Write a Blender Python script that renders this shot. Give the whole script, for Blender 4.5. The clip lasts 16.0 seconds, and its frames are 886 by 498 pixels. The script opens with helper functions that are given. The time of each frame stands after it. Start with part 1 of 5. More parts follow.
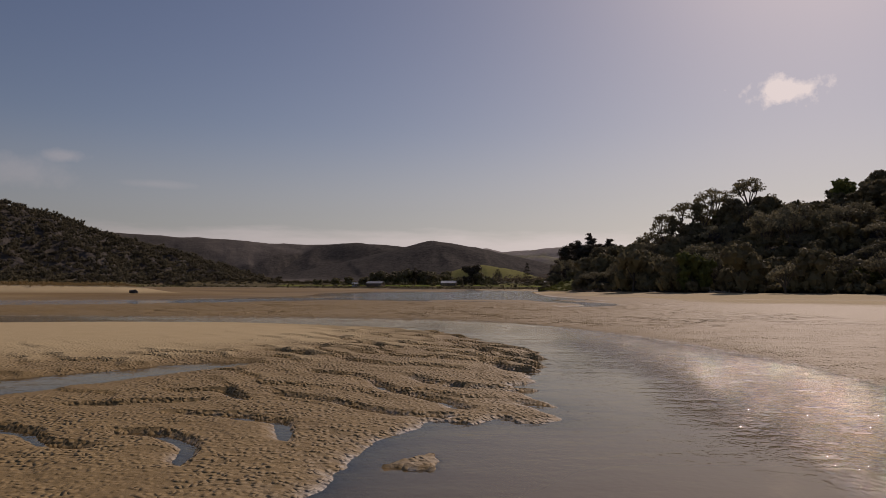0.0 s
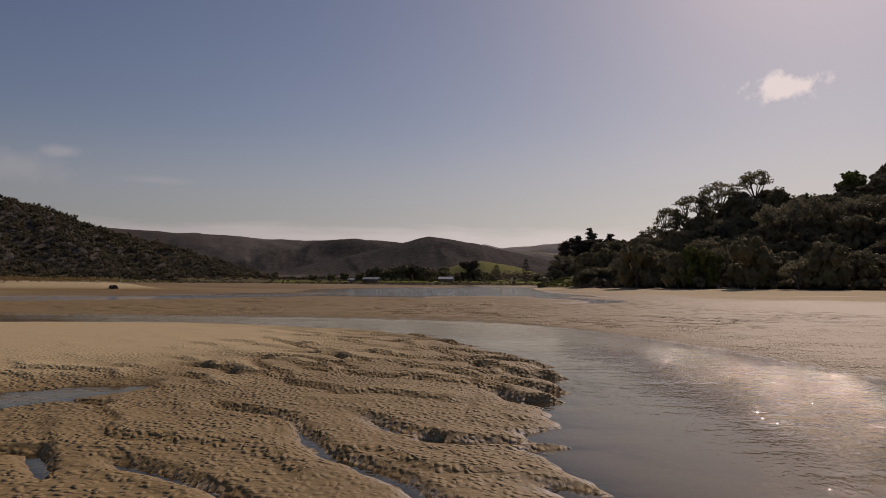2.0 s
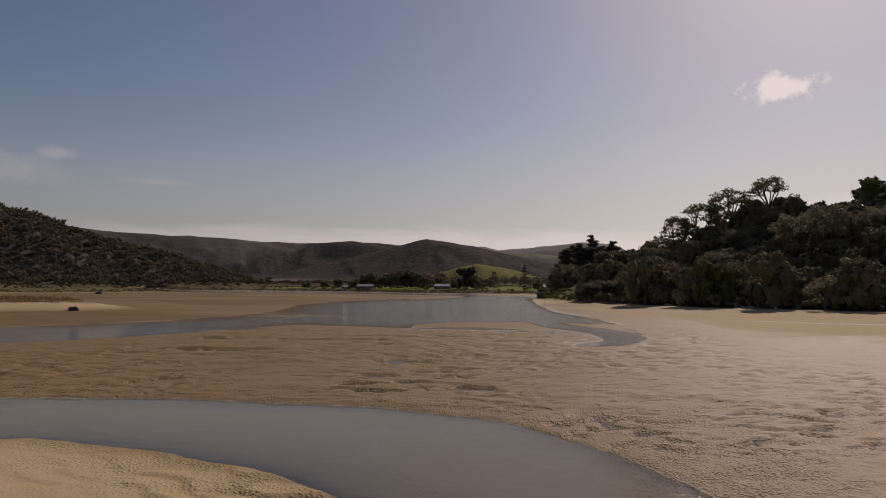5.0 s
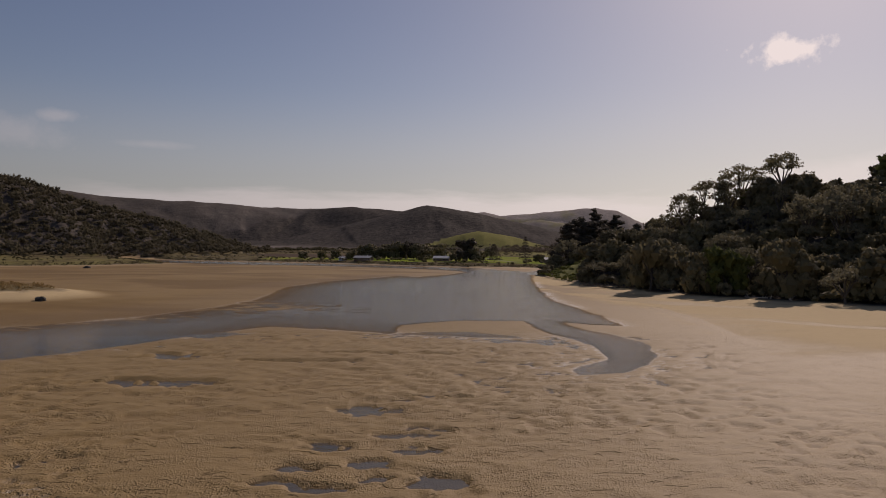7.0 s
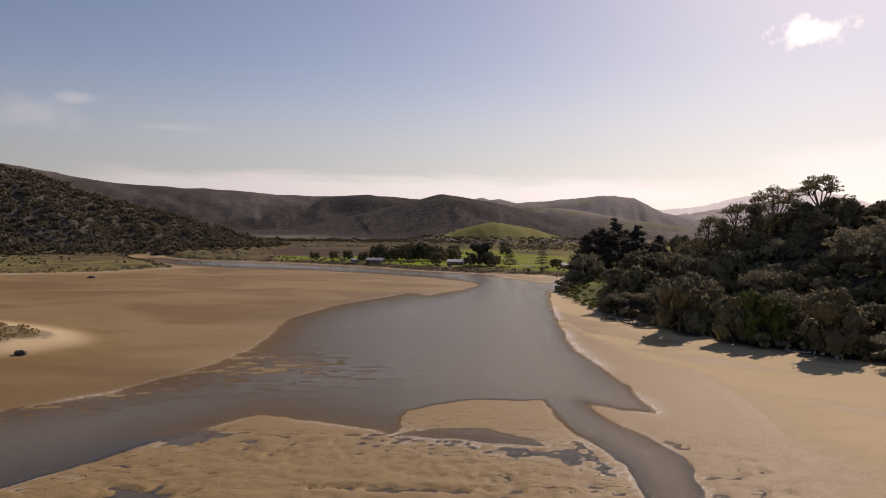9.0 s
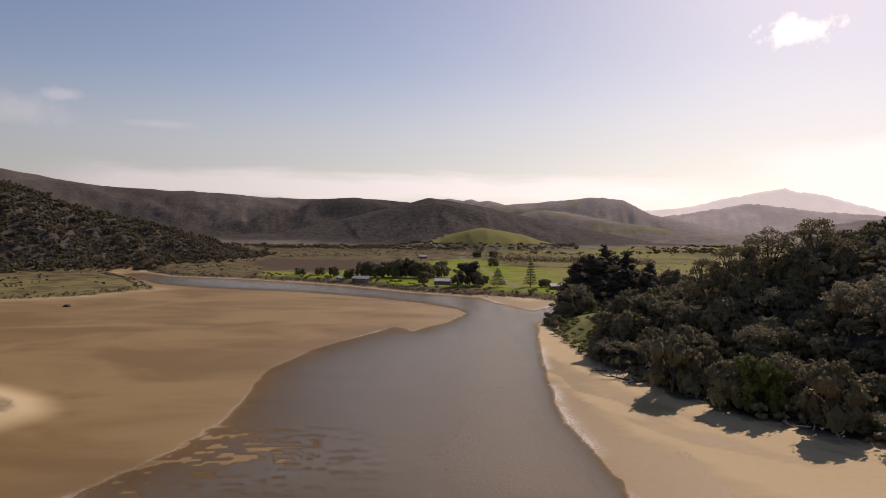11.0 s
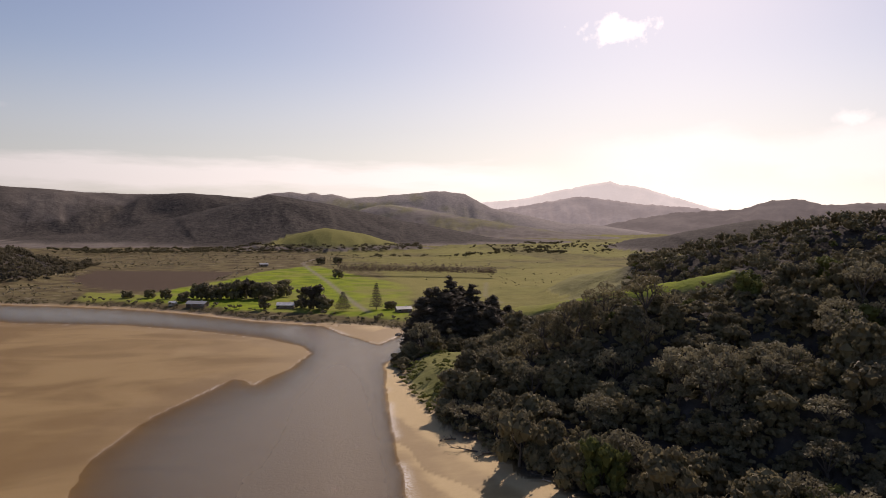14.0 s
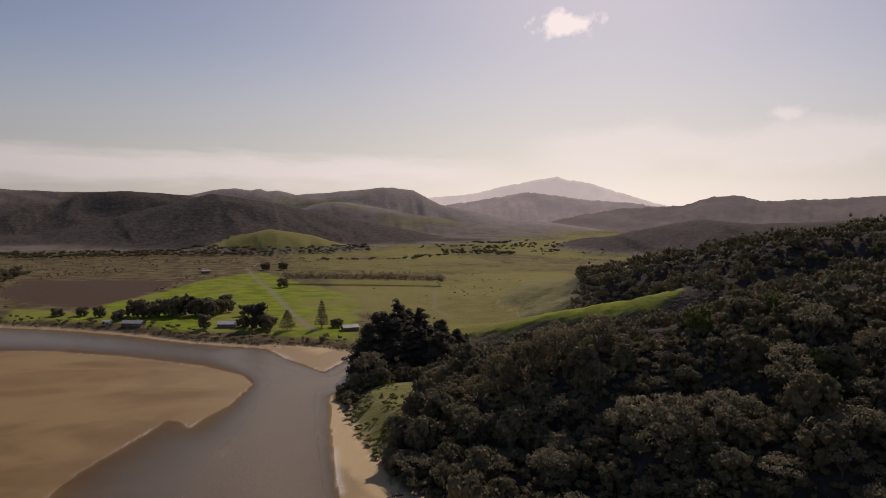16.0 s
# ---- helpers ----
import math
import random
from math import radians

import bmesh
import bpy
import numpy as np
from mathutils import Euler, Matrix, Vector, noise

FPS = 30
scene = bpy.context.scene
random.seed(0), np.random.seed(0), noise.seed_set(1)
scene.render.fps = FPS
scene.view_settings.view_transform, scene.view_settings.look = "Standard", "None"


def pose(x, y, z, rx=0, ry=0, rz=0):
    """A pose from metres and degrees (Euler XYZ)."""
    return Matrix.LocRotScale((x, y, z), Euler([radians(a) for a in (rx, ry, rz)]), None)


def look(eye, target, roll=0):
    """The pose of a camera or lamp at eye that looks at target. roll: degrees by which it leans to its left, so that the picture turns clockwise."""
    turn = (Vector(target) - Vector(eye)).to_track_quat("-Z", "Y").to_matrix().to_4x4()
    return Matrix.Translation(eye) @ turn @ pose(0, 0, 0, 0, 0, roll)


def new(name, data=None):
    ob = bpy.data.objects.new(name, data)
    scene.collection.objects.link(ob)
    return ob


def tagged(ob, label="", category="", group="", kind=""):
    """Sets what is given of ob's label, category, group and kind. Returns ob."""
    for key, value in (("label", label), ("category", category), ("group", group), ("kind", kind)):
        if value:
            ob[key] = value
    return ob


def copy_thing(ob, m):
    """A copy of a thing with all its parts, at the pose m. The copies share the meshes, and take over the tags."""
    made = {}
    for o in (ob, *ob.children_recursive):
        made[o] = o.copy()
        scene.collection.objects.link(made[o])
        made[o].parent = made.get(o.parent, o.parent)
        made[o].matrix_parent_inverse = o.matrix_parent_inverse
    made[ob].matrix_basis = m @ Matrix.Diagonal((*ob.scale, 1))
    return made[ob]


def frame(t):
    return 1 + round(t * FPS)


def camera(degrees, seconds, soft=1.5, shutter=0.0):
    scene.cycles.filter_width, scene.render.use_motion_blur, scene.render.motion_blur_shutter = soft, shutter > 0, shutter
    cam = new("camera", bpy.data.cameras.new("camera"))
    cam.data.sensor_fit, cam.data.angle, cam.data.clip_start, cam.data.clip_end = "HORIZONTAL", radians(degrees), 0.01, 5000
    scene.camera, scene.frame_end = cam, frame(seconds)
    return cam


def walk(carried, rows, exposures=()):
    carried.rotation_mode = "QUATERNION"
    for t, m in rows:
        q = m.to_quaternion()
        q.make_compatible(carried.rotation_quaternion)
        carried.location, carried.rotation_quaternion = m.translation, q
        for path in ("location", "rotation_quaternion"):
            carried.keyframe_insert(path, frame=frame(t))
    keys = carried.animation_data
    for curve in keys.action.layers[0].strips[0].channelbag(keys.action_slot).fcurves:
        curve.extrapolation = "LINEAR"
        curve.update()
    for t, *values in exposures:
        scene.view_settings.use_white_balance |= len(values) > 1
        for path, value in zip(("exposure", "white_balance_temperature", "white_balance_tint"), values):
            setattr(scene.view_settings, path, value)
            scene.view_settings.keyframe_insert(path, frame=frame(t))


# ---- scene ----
# ---- camera and its flight: seconds, x, y, z, yaw, pitch, roll ----
cam = camera(63.0, 16.0, soft=0.9)
PATH = [
    (0, -0.57, 1.23, 3.85, 0.19, 2.84, 0.29),
    (0.5, -0.29, 3.37, 3.63, 0.18, 2.93, -0.03),
    (1, -0.10, 5.93, 3.51, 0.15, 2.91, -0.05),
    (1.5, 0.01, 8.82, 3.50, 0.11, 2.69, 0.17),
    (2, 0.09, 11.94, 3.64, 0.05, 2.54, 0.35),
    (2.5, 0.16, 15.18, 3.96, -0.01, 2.56, 0.44),
    (3, 0.24, 18.45, 4.47, -0.01, 2.49, 0.68),
    (3.5, 0.37, 21.65, 5.21, -0.01, 2.52, 0.59),
    (4, 0.57, 24.69, 6.20, -0.10, 2.59, 0.68),
    (4.5, 0.88, 27.46, 7.47, -0.14, 2.64, 0.24),
    (6.8, 3.90, 42.59, 14.47, -0.01, 1.57, 0.33),
    (7, 3.98, 43.67, 15.17, 0.02, -0.21, 0.39),
    (7.5, 4.18, 46.39, 16.91, 0.04, -1.41, 0.35),
    (8, 3.91, 54.06, 24.20, -0.02, -1.51, 0.60),
    (8.5, 4.35, 57.06, 27.67, 0.39, -1.59, 0.57),
    (9, 4.60, 59.60, 31.06, 1.21, -1.55, 0.63),
    (9.2, 4.65, 60.48, 32.39, 1.48, -1.51, 0.67),
    (11.5, 5.91, 71.07, 52.12, -0.88, -1.84, 0.65),
    (12, 5.80, 72.25, 56.40, -2.89, -1.98, 0.52),
    (12.5, 5.69, 73.54, 60.72, -5.30, -2.14, 0.53),
    (13, 5.64, 74.99, 65.05, -7.89, -2.25, 0.47),
    (13.5, 5.70, 76.64, 69.38, -9.86, -2.41, 0.32),
    (14, 5.92, 78.55, 73.68, -11.97, -2.64, 0.34),
    (14.5, 6.33, 80.76, 77.93, -12.67, -2.85, 0.20),
    (15, 6.99, 83.31, 82.11, -12.67, -3.03, 0.24),
    (15.5, 7.94, 86.26, 86.21, -14.38, -3.14, 0.26),
    (16, 9.22, 89.64, 90.20, -16.03, -3.22, 0.26),
]


def aim(x, y, z, yaw, pitch, roll):
    a, b = radians(yaw), radians(pitch)
    way = Vector((-math.sin(a) * math.cos(b), math.cos(a) * math.cos(b), math.sin(b)))
    return look((x, y, z), Vector((x, y, z)) + 10 * way, roll)


KELVIN, TINT = 7150, 25
EXPOSURES = [(t, stops, KELVIN, TINT) for t, stops in ((0, -0.4), (4.5, -0.36), (7, -0.25), (7.5, -0.12), (7.8, -0.06), (7.9, 0.18), (9, 0.3), (13, 0.45), (14.6, 0.45), (15.2, 0.35), (15.6, 0.21), (16, -0.08))]
walk(cam, [(t, aim(*row)) for t, *row in PATH], EXPOSURES)

# ---- world, sun ----
SUN_AZ, SUN_EL = 29.0, 34.0          # degrees right of +y, degrees up


def direction(az, el):
    a, e = radians(az), radians(el)
    return Vector((math.sin(a) * math.cos(e), math.cos(a) * math.cos(e), math.sin(e)))


class Graph:
    """Short-hand for node trees: g("Type", {input: value or socket}, op) returns the node."""

    def __init__(self, tree):
        self.tree = tree
        tree.nodes.clear()

    def __call__(self, kind, inputs=None, op=None):
        n = self.tree.nodes.new("ShaderNode" + kind)
        if op:
            n.operation = op
        for k, v in (inputs or {}).items():
            self.put(n.inputs[k], v)
        return n

    def put(self, socket, v):
        if isinstance(v, bpy.types.Node):
            v = next(o for o in v.outputs if o.enabled)
        if isinstance(v, bpy.types.NodeSocket):
            self.tree.links.new(v, socket)
        else:
            socket.default_value = v

    def math(self, op, a, b=0.0):
        return self("Math", {0: a, 1: b}, op)

    def ramp(self, v, lo, hi, a=0.0, b=1.0):
        n = self("MapRange")
        n.interpolation_type = "SMOOTHSTEP" if lo < hi else "LINEAR"
        for k, w in (("Value", v), ("From Min", lo), ("From Max", hi), ("To Min", a), ("To Max", b)):
            self.put(n.inputs[k], w)
        return n

    def mix(self, f, a, b, blend="MIX"):
        n = self("Mix")
        n.data_type, n.blend_type = "RGBA", blend
        self.put(n.inputs[0], f)
        self.put(n.inputs[6], a)
        self.put(n.inputs[7], b)
        return n.outputs[2]

    def noise(self, vec, scale, detail=4.0, rough=0.55, dist=0.0):
        return self("TexNoise", {"Vector": vec, "Scale": scale, "Detail": detail, "Roughness": rough, "Distortion": dist}).outputs["Fac"]

    def dot(self, vec, d):
        return self("VectorMath", {0: vec, 1: tuple(d)}, "DOT_PRODUCT").outputs["Value"]


world = bpy.data.worlds.new("sky")
scene.world = world
world.use_nodes = True
g = Graph(world.node_tree)
ray = g("TexCoord").outputs["Generated"]
sky = g("TexSky")
sky.sky_type, sky.sun_disc = "NISHITA", False
sky.sun_elevation, sky.sun_rotation = radians(SUN_EL), radians(SUN_AZ)
sky.altitude, sky.air_density, sky.dust_density, sky.ozone_density = 0.0, 1.0, 0.7, 1.0
high = g.ramp(g("SeparateXYZ", {0: ray}).outputs[2], 0.0, 0.22, 0.35, 1.1)
pale = g.ramp(g("SeparateXYZ", {0: ray}).outputs[2], 0.0, 0.2)
sky_col = g("HueSaturation", {"Hue": 0.506, "Saturation": high, "Color": sky}).outputs[0]
sky_col = g.mix(1.0, sky_col, g.mix(pale, (0.80, 0.86, 0.90, 1), (1, 1, 1, 1)), "MULTIPLY")


def cloud(az, el, half_w, half_h, ragged, soft, scale, amount):
    """The cover of one cloud: an ellipse in the sky with a broken edge."""
    c = direction(az, el)
    right = c.cross(Vector((0, 0, 1))).normalized()
    up = right.cross(c)
    u = g.math("DIVIDE", g.dot(ray, right), math.sin(radians(half_w)))
    v = g.math("DIVIDE", g.dot(ray, up), math.sin(radians(half_h)))
    far = g.math("SQRT", g.math("ADD", g.math("MULTIPLY", u, u), g.math("MULTIPLY", v, v)))
    n = g.noise(ray, scale, 6.0, 0.6)
    far = g.math("ADD", far, g.math("MULTIPLY", g.math("SUBTRACT", n, 0.5), ragged))
    far = g.math("ADD", far, g.math("MULTIPLY", g.math("LESS_THAN", g.dot(ray, c), 0.0), 9.0))
    return g.math("MULTIPLY", g.ramp(far, 1.0, 1.0 - soft), amount)


def band(el, half, az_lo, az_hi, scale, amount, squash):
    """A long low bank of cloud."""
    z = g("SeparateXYZ", {0: ray})
    az = g.math("ARCTAN2", z.outputs[0], z.outputs[1])
    stretched = g("VectorMath", {0: ray, 1: (1, 1, squash)}, "MULTIPLY").outputs[0]
    n = g.math("SUBTRACT", g.noise(stretched, scale, 5.0, 0.6), 0.5)
    e = g.math("ADD", g.math("DIVIDE", g.math("SUBTRACT", z.outputs[2], math.sin(radians(el))), math.sin(radians(half))), g.math("MULTIPLY", n, 2.2))
    cover = g.ramp(g.math("ABSOLUTE", e), 1.1, 0.35)
    side = g.math("MULTIPLY", g.ramp(az, radians(az_lo), radians(az_lo + 7)), g.ramp(az, radians(az_hi), radians(az_hi - 7)))
    return g.math("MULTIPLY", g.math("MULTIPLY", cover, side), amount)


covers = [
    cloud(25.4, 13.9, 3.0, 1.25, 3.2, 0.4, 22.0, 1.0),
    cloud(41.3, 6.8, 1.6, 0.7, 1.8, 0.6, 40.0, 0.5),
    cloud(-28.2, 8.9, 1.9, 0.55, 1.6, 0.8, 30.0, 0.33),
    cloud(-31.0, 7.6, 4.2, 1.2, 2.4, 0.9, 24.0, 0.25),
    cloud(-22.0, 7.3, 3.0, 0.35, 1.5, 0.9, 24.0, 0.18),
    band(2.9, 1.3, -31.0, 22.0, 5.0, 0.6, 7.0),
    band(4.4, 1.9, 20.0, 75.0, 8.0, 0.42, 2.2),
]
cover = covers[0]
for c in covers[1:]:
    cover = g.math("MAXIMUM", cover, c)
# cloud tops take up the sun: brighter towards it
toward = g.ramp(g.dot(ray, direction(SUN_AZ, SUN_EL)), 0.45, 0.95)
CLOUD = g.mix(toward, (8.5, 8.6, 8.8, 1), (15.0, 14.8, 14.6, 1))
g("OutputWorld", {0: g("Background", {"Color": g.mix(cover, sky_col, CLOUD), "Strength": 0.06})})

sun = new("sun", bpy.data.lights.new("sun", "SUN"))
sun.data.energy, sun.data.angle, sun.data.color = 3.0, radians(0.6), (1.0, 0.93, 0.84)
sun.matrix_world = look(direction(SUN_AZ, SUN_EL) * 900, (0, 0, 0))

# ---- plan of the estuary: banks as short runs of (x, y) ----
RIGHT_BANK = [(52, 434), (46, 385), (41, 335), (37.5, 290), (35.5, 262), (36, 240), (38, 218), (39, 200), (39, 183), (33, 184.5), (28, 190.5)]
SIDE_CHANNEL = [(30, 178), (34, 168), (36, 158), (35, 148), (31, 138), (26, 131), (20, 129), (20, 133), (26, 142), (27.5, 152), (25, 163), (22, 172), (20, 178)]
LOWER_BANK = [(19, 163), (8, 164.5), (-4, 167.5), (-18, 174), (-28, 178), (-35, 167), (-42, 155), (-49, 142), (-60, 130), (-80, 117), (-130, 104), (-420, 90),
              (-420, 130), (-130, 142)]
BAR_EDGE = [(-80, 167), (-60, 192), (-51, 220), (-48, 245), (-50.5, 275), (-53, 303), (-49, 330), (-43, 354), (-31, 383), (-19, 412), (-15, 410), (-10, 399),
            (6, 430), (16.5, 466), (13, 488), (-9, 518), (-51, 554), (-101, 586), (-174, 608), (-225, 640)]
FAR_BANK = [(-300, 745), (-420, 930), (-600, 1150), (-620, 1140), (-440, 950), (-308, 790), (-245, 726), (-172, 700), (-119, 674), (-66, 636), (-20, 593),
            (27, 560), (40, 519), (55, 485), (72, 514), (92, 540), (112, 556), (116, 540), (90, 492), (66, 453)]
MAIN_WATER = RIGHT_BANK + SIDE_CHANNEL + LOWER_BANK + BAR_EDGE + FAR_BANK
STREAM_FAR = [(-420, 96), (-90, 88), (-35, 85), (-18, 85), (-10, 83), (-3, 81.5), (5.5, 76.5), (10.5, 68), (13, 60), (15, 52), (16, 44), (17, 36), (16.5, 28), (16, 20), (18, 5), (22, -60)]
STREAM_NEAR = [(-40, -60), (-10, 0), (-4, 12), (-2.8, 15.5), (-2.2, 19), (-1.2, 21.6), (0.4, 22.3), (1.9, 22.4), (1.8, 28.5), (2.4, 33.5), (3.6, 37), (3.7, 42.5), (1.7, 50),
               (-1.7, 58), (-6, 64), (-13, 68), (-21, 71), (-28, 69.5), (-60, 69), (-420, 78)]
NEAR_STREAM = STREAM_FAR + STREAM_NEAR
BACK_POOL = [(-30, 26), (-18.5, 29.8), (-14.5, 34.3), (-12.5, 36.6), (-9.9, 37.2), (-10.2, 35.2), (-12, 32.5), (-14.2, 28.6), (-16, 25.5), (-30, 22)]

HEADLAND = [(54, 428), (54, 388), (55, 350), (57.5, 316), (62.5, 297), (69, 273), (78.5, 247), (93, 227), (112, 208), (162, 175), (260, 140), (420, 100), (900, 60), (900, 1000),
            (480, 1250), (380, 960), (235, 720), (160, 575), (122, 530), (76, 474), (66, 456)]
MARSH_LEFT = [(-900, 420), (-300, 482), (-254, 508), (-228, 528), (-206, 588), (-222, 622), (-262, 690), (-330, 770), (-440, 930), (-900, 1250)]
VALLEY = [(-460, 975), (-310, 799), (-246, 731), (-172, 704), (-119, 678), (-66, 640), (-20, 597), (27, 566), (52, 557), (80, 533), (104, 540), (140, 532), (300, 500), (4800, 500), (4800, 4900),
          (-4800, 4900), (-4800, 975)]
GRASS_ISLAND = [(-240, 290), (-150, 275), (-125, 263), (-108, 252), (-102, 243), (-106, 232), (-125, 222), (-240, 215)]
PASTURE = [(88, 556), (48, 584), (30, 598), (-33, 632), (-79, 681), (-165, 716), (-172, 776), (-118, 745), (-97, 807), (-63, 886), (-32, 990), (18, 1072), (46, 1085), (75, 960), (128, 800), (104, 650)]
PADDOCK = [(-224, 904), (-228, 1041), (-58, 996), (-83, 824), (-115, 769), (-183, 818)]
FIELD_TRACK = [(209, 815), (174, 691), (173, 634)]
CLEARING = [(57, 342), (65, 350), (80, 376), (92, 404), (104, 424), (98, 432), (72, 425), (58, 405), (55, 372)]
FIELD_SPUR = [(116, 552), (124, 596), (168, 606), (204, 566), (232, 524), (262, 496), (270, 470), (240, 462), (205, 486), (168, 512), (132, 534)]

# scour steps in the low sand: each faces the sea end of the beach, with a hollow at its foot
SCARPS = [
    [(-8.4, 22.4), (-6.4, 22.3), (-5.2, 21.5), (-4.4, 19.5)], [(-8.6, 19.9), (-7.6, 19.8), (-6.4, 18.3), (-6.1, 16.9)],
    [(-13, 20.6), (-11.2, 20.0), (-9.8, 18.5), (-9.1, 18.4)], [(-6.2, 26.5), (-3.9, 24.5), (-2.2, 23), (-0.8, 22.6)],
    [(-6.2, 32.4), (-3.6, 30.3), (-2.3, 27.6), (0.4, 24)], [(-1.8, 31), (-0.3, 28.7), (1.7, 28.4)], [(-8.8, 51.5), (-5.8, 47), (-2.9, 46.3)],
    [(-5.2, 40.5), (-2.5, 38.6), (1.2, 37.3), (2.4, 33.9)], [(-10, 27.2), (-8.4, 27.3), (-7, 25.4)], [(-12, 24), (-10, 24.5), (-9, 24.8)],
]
SCARPS_FURTHER = [
    [(-7.8, 43), (-5.2, 37), (-2.9, 35)], [(-0.3, 49.7), (1.7, 42), (3.6, 38.9)], [(-7.1, 46.3), (-5.5, 46.3), (-3.3, 42.6)], [(-7.7, 43.8), (-6.1, 43.8), (-4.6, 42.5), (-3.5, 40.5)],
    [(-1.4, 41.8), (1.1, 40.8), (2, 39.8)], [(-1.5, 49.7), (0, 48.5)], [(0.5, 49.2), (2.2, 47.6)], [(-6.2, 55.8), (-4.2, 54.9)], [(-3, 53.5), (-1.5, 53.5)],
    [(-1.5, 56), (0.1, 54.4)], [(-13, 33.5), (-11, 33.8), (-9.5, 32.8)], [(-10, 41), (-8.5, 40.5), (-7.5, 38.8)],
]

# pools left on the flats: x, y, half width, half depth
SPIT = [(-4.6, 168), (-4.1, 182.4), (4.7, 189.9), (9.8, 191.5), (21.1, 192.3), (21.7, 178.4), (22, 169.6), (25.9, 155.9), (26.7, 148.2), (22.4, 157.4), (19.3, 161), (15.9, 166.2), (9.6, 172), (0.5, 172)]
POOLS = [(-3, 110, 2.6, 1.6), (3, 103, 1.6, 1.3), (0, 101, 1.3, 0.8), (3.3, 97, 2.2, 1.2), (-4.9, 97.5, 2.0, 1.1), (-0.8, 93.5, 1.5, 0.9), (-0.5, 90.1, 1.4, 0.8), (3.4, 89.7, 2.2, 1.2),
         (-3.5, 88.4, 1.6, 0.8), (-7, 89.4, 1.6, 0.7), (-5.9, 92.4, 1.5, 0.8), (-31, 141, 4.5, 2.6), (-27, 122, 5.5, 2.0), (-15, 137, 7.0, 0.9), (-35, 165, 4.0, 3.5), (1, 144.5, 12.0, 0.7)]

# crests of the hills: x, y, height, half width of the foot
CREST_HEADLAND = [(60, 410, 3, 26), (90, 352, 13, 50), (134, 330, 36, 48), (165, 324, 36, 56), (185, 320, 43, 64), (198, 315, 46, 72), (238, 275, 54, 90), (320, 220, 74, 110), (520, 190, 108, 170)]
CREST_FRONT = [(92, 292, 7, 28), (125, 283, 17, 36), (150, 268, 22, 42), (182, 252, 30, 50), (235, 225, 42, 68)]
CREST_SPUR = [(140, 562, 4, 40), (165, 532, 12, 46), (200, 506, 23, 52), (245, 479, 34, 62), (300, 470, 44, 80), (360, 482, 60, 100)]
CREST_BEHIND = [(84, 412, 6, 40), (116, 396, 13, 55), (160, 402, 21, 70), (205, 398, 29, 80), (290, 380, 50, 110), (420, 330, 80, 150)]
CREST_BACK = [(760, 330, 150, 240), (520, 400, 108, 170), (430, 440, 82, 140), (360, 500, 64, 115), (312, 570, 45, 95), (300, 660, 26, 90), (335, 810, 6, 80)]
CREST_LEFT = [(-1300, 640, 205, 420), (-900, 800, 162, 330), (-545, 885, 96, 240), (-430, 960, 58, 190), (-335, 1040, 25, 130), (-275, 1088, 3, 70)]
CREST_RANGE = [(-2600, 1300, 300, 600), (-1500, 1950, 235, 520), (-1000, 2180, 152, 430), (-619, 2330, 134, 420), (-430, 2350, 126, 400), (-279, 2300, 128, 390), (-100, 2360, 116, 370), (-10, 2440, 92, 330)]
CREST_FOREST = [(-420, 1880, 22, 330), (-270, 1930, 60, 380), (-45, 1980, 118, 430), (100, 2000, 98, 430), (310, 1980, 52, 390), (530, 1900, 10, 280)]
CREST_GREEN = [(-20, 1530, 14, 90), (30, 1550, 34, 120), (77, 1560, 44, 130), (150, 1560, 33, 120), (235, 1540, 8, 90)]
CREST_SERRATED = [(-260, 3000, 105, 420), (-80, 3030, 148, 430), (5, 3050, 158, 430), (70, 3050, 151, 430), (100, 3050, 157, 430), (130, 3040, 146, 430), (175, 3040, 151, 430), (240, 3020, 134, 430),
                  (350, 3000, 142, 430), (590, 2980, 168, 460), (700, 2950, 156, 430), (800, 2900, 100, 380), (1050, 2750, 40, 350)]
CREST_PASTURE = [(370, 2650, 105, 330), (560, 2480, 66, 300), (720, 2330, 36, 260), (860, 2180, 10, 220)]
CREST_RIGHT = [(648, 1402, 1, 120), (742, 1414, 30, 230), (826, 1399, 47, 260), (943, 1381, 67, 290), (1030, 1340, 58, 300), (1124, 1298, 62, 300), (1400, 1150, 82, 340), (2000, 900, 130, 420)]
GULLY = 0.36
HILLS = [CREST_LEFT, CREST_RANGE, CREST_FOREST, CREST_GREEN, CREST_SERRATED, CREST_PASTURE, CREST_RIGHT]


# ---- numbers: value noise, distances, the height of the land ----
def hashed(i, j, seed):
    n = (i * 374761393 + j * 668265263 + seed * 982451653) & 0x7FFFFFFF
    n = ((n ^ (n >> 13)) * 1274126177) & 0x7FFFFFFF
    n = ((n ^ (n >> 16)) * 2246822519) & 0x7FFFFFFF
    return ((n ^ (n >> 15)) & 0xFFFFF) / 0xFFFFF


def value_noise(x, y, seed=0):
    """Smooth noise from -1 to 1 with a wavelength of about one."""
    i, j = np.floor(x).astype(np.int64), np.floor(y).astype(np.int64)
    u, v = x - i, y - j
    u, v = u * u * u * (u * (u * 6 - 15) + 10), v * v * v * (v * (v * 6 - 15) + 10)
    a, b, c, d = hashed(i, j, seed), hashed(i + 1, j, seed), hashed(i, j + 1, seed), hashed(i + 1, j + 1, seed)
    return 2 * (a + (b - a) * u + (c - a) * v + (a - b - c + d) * u * v) - 1


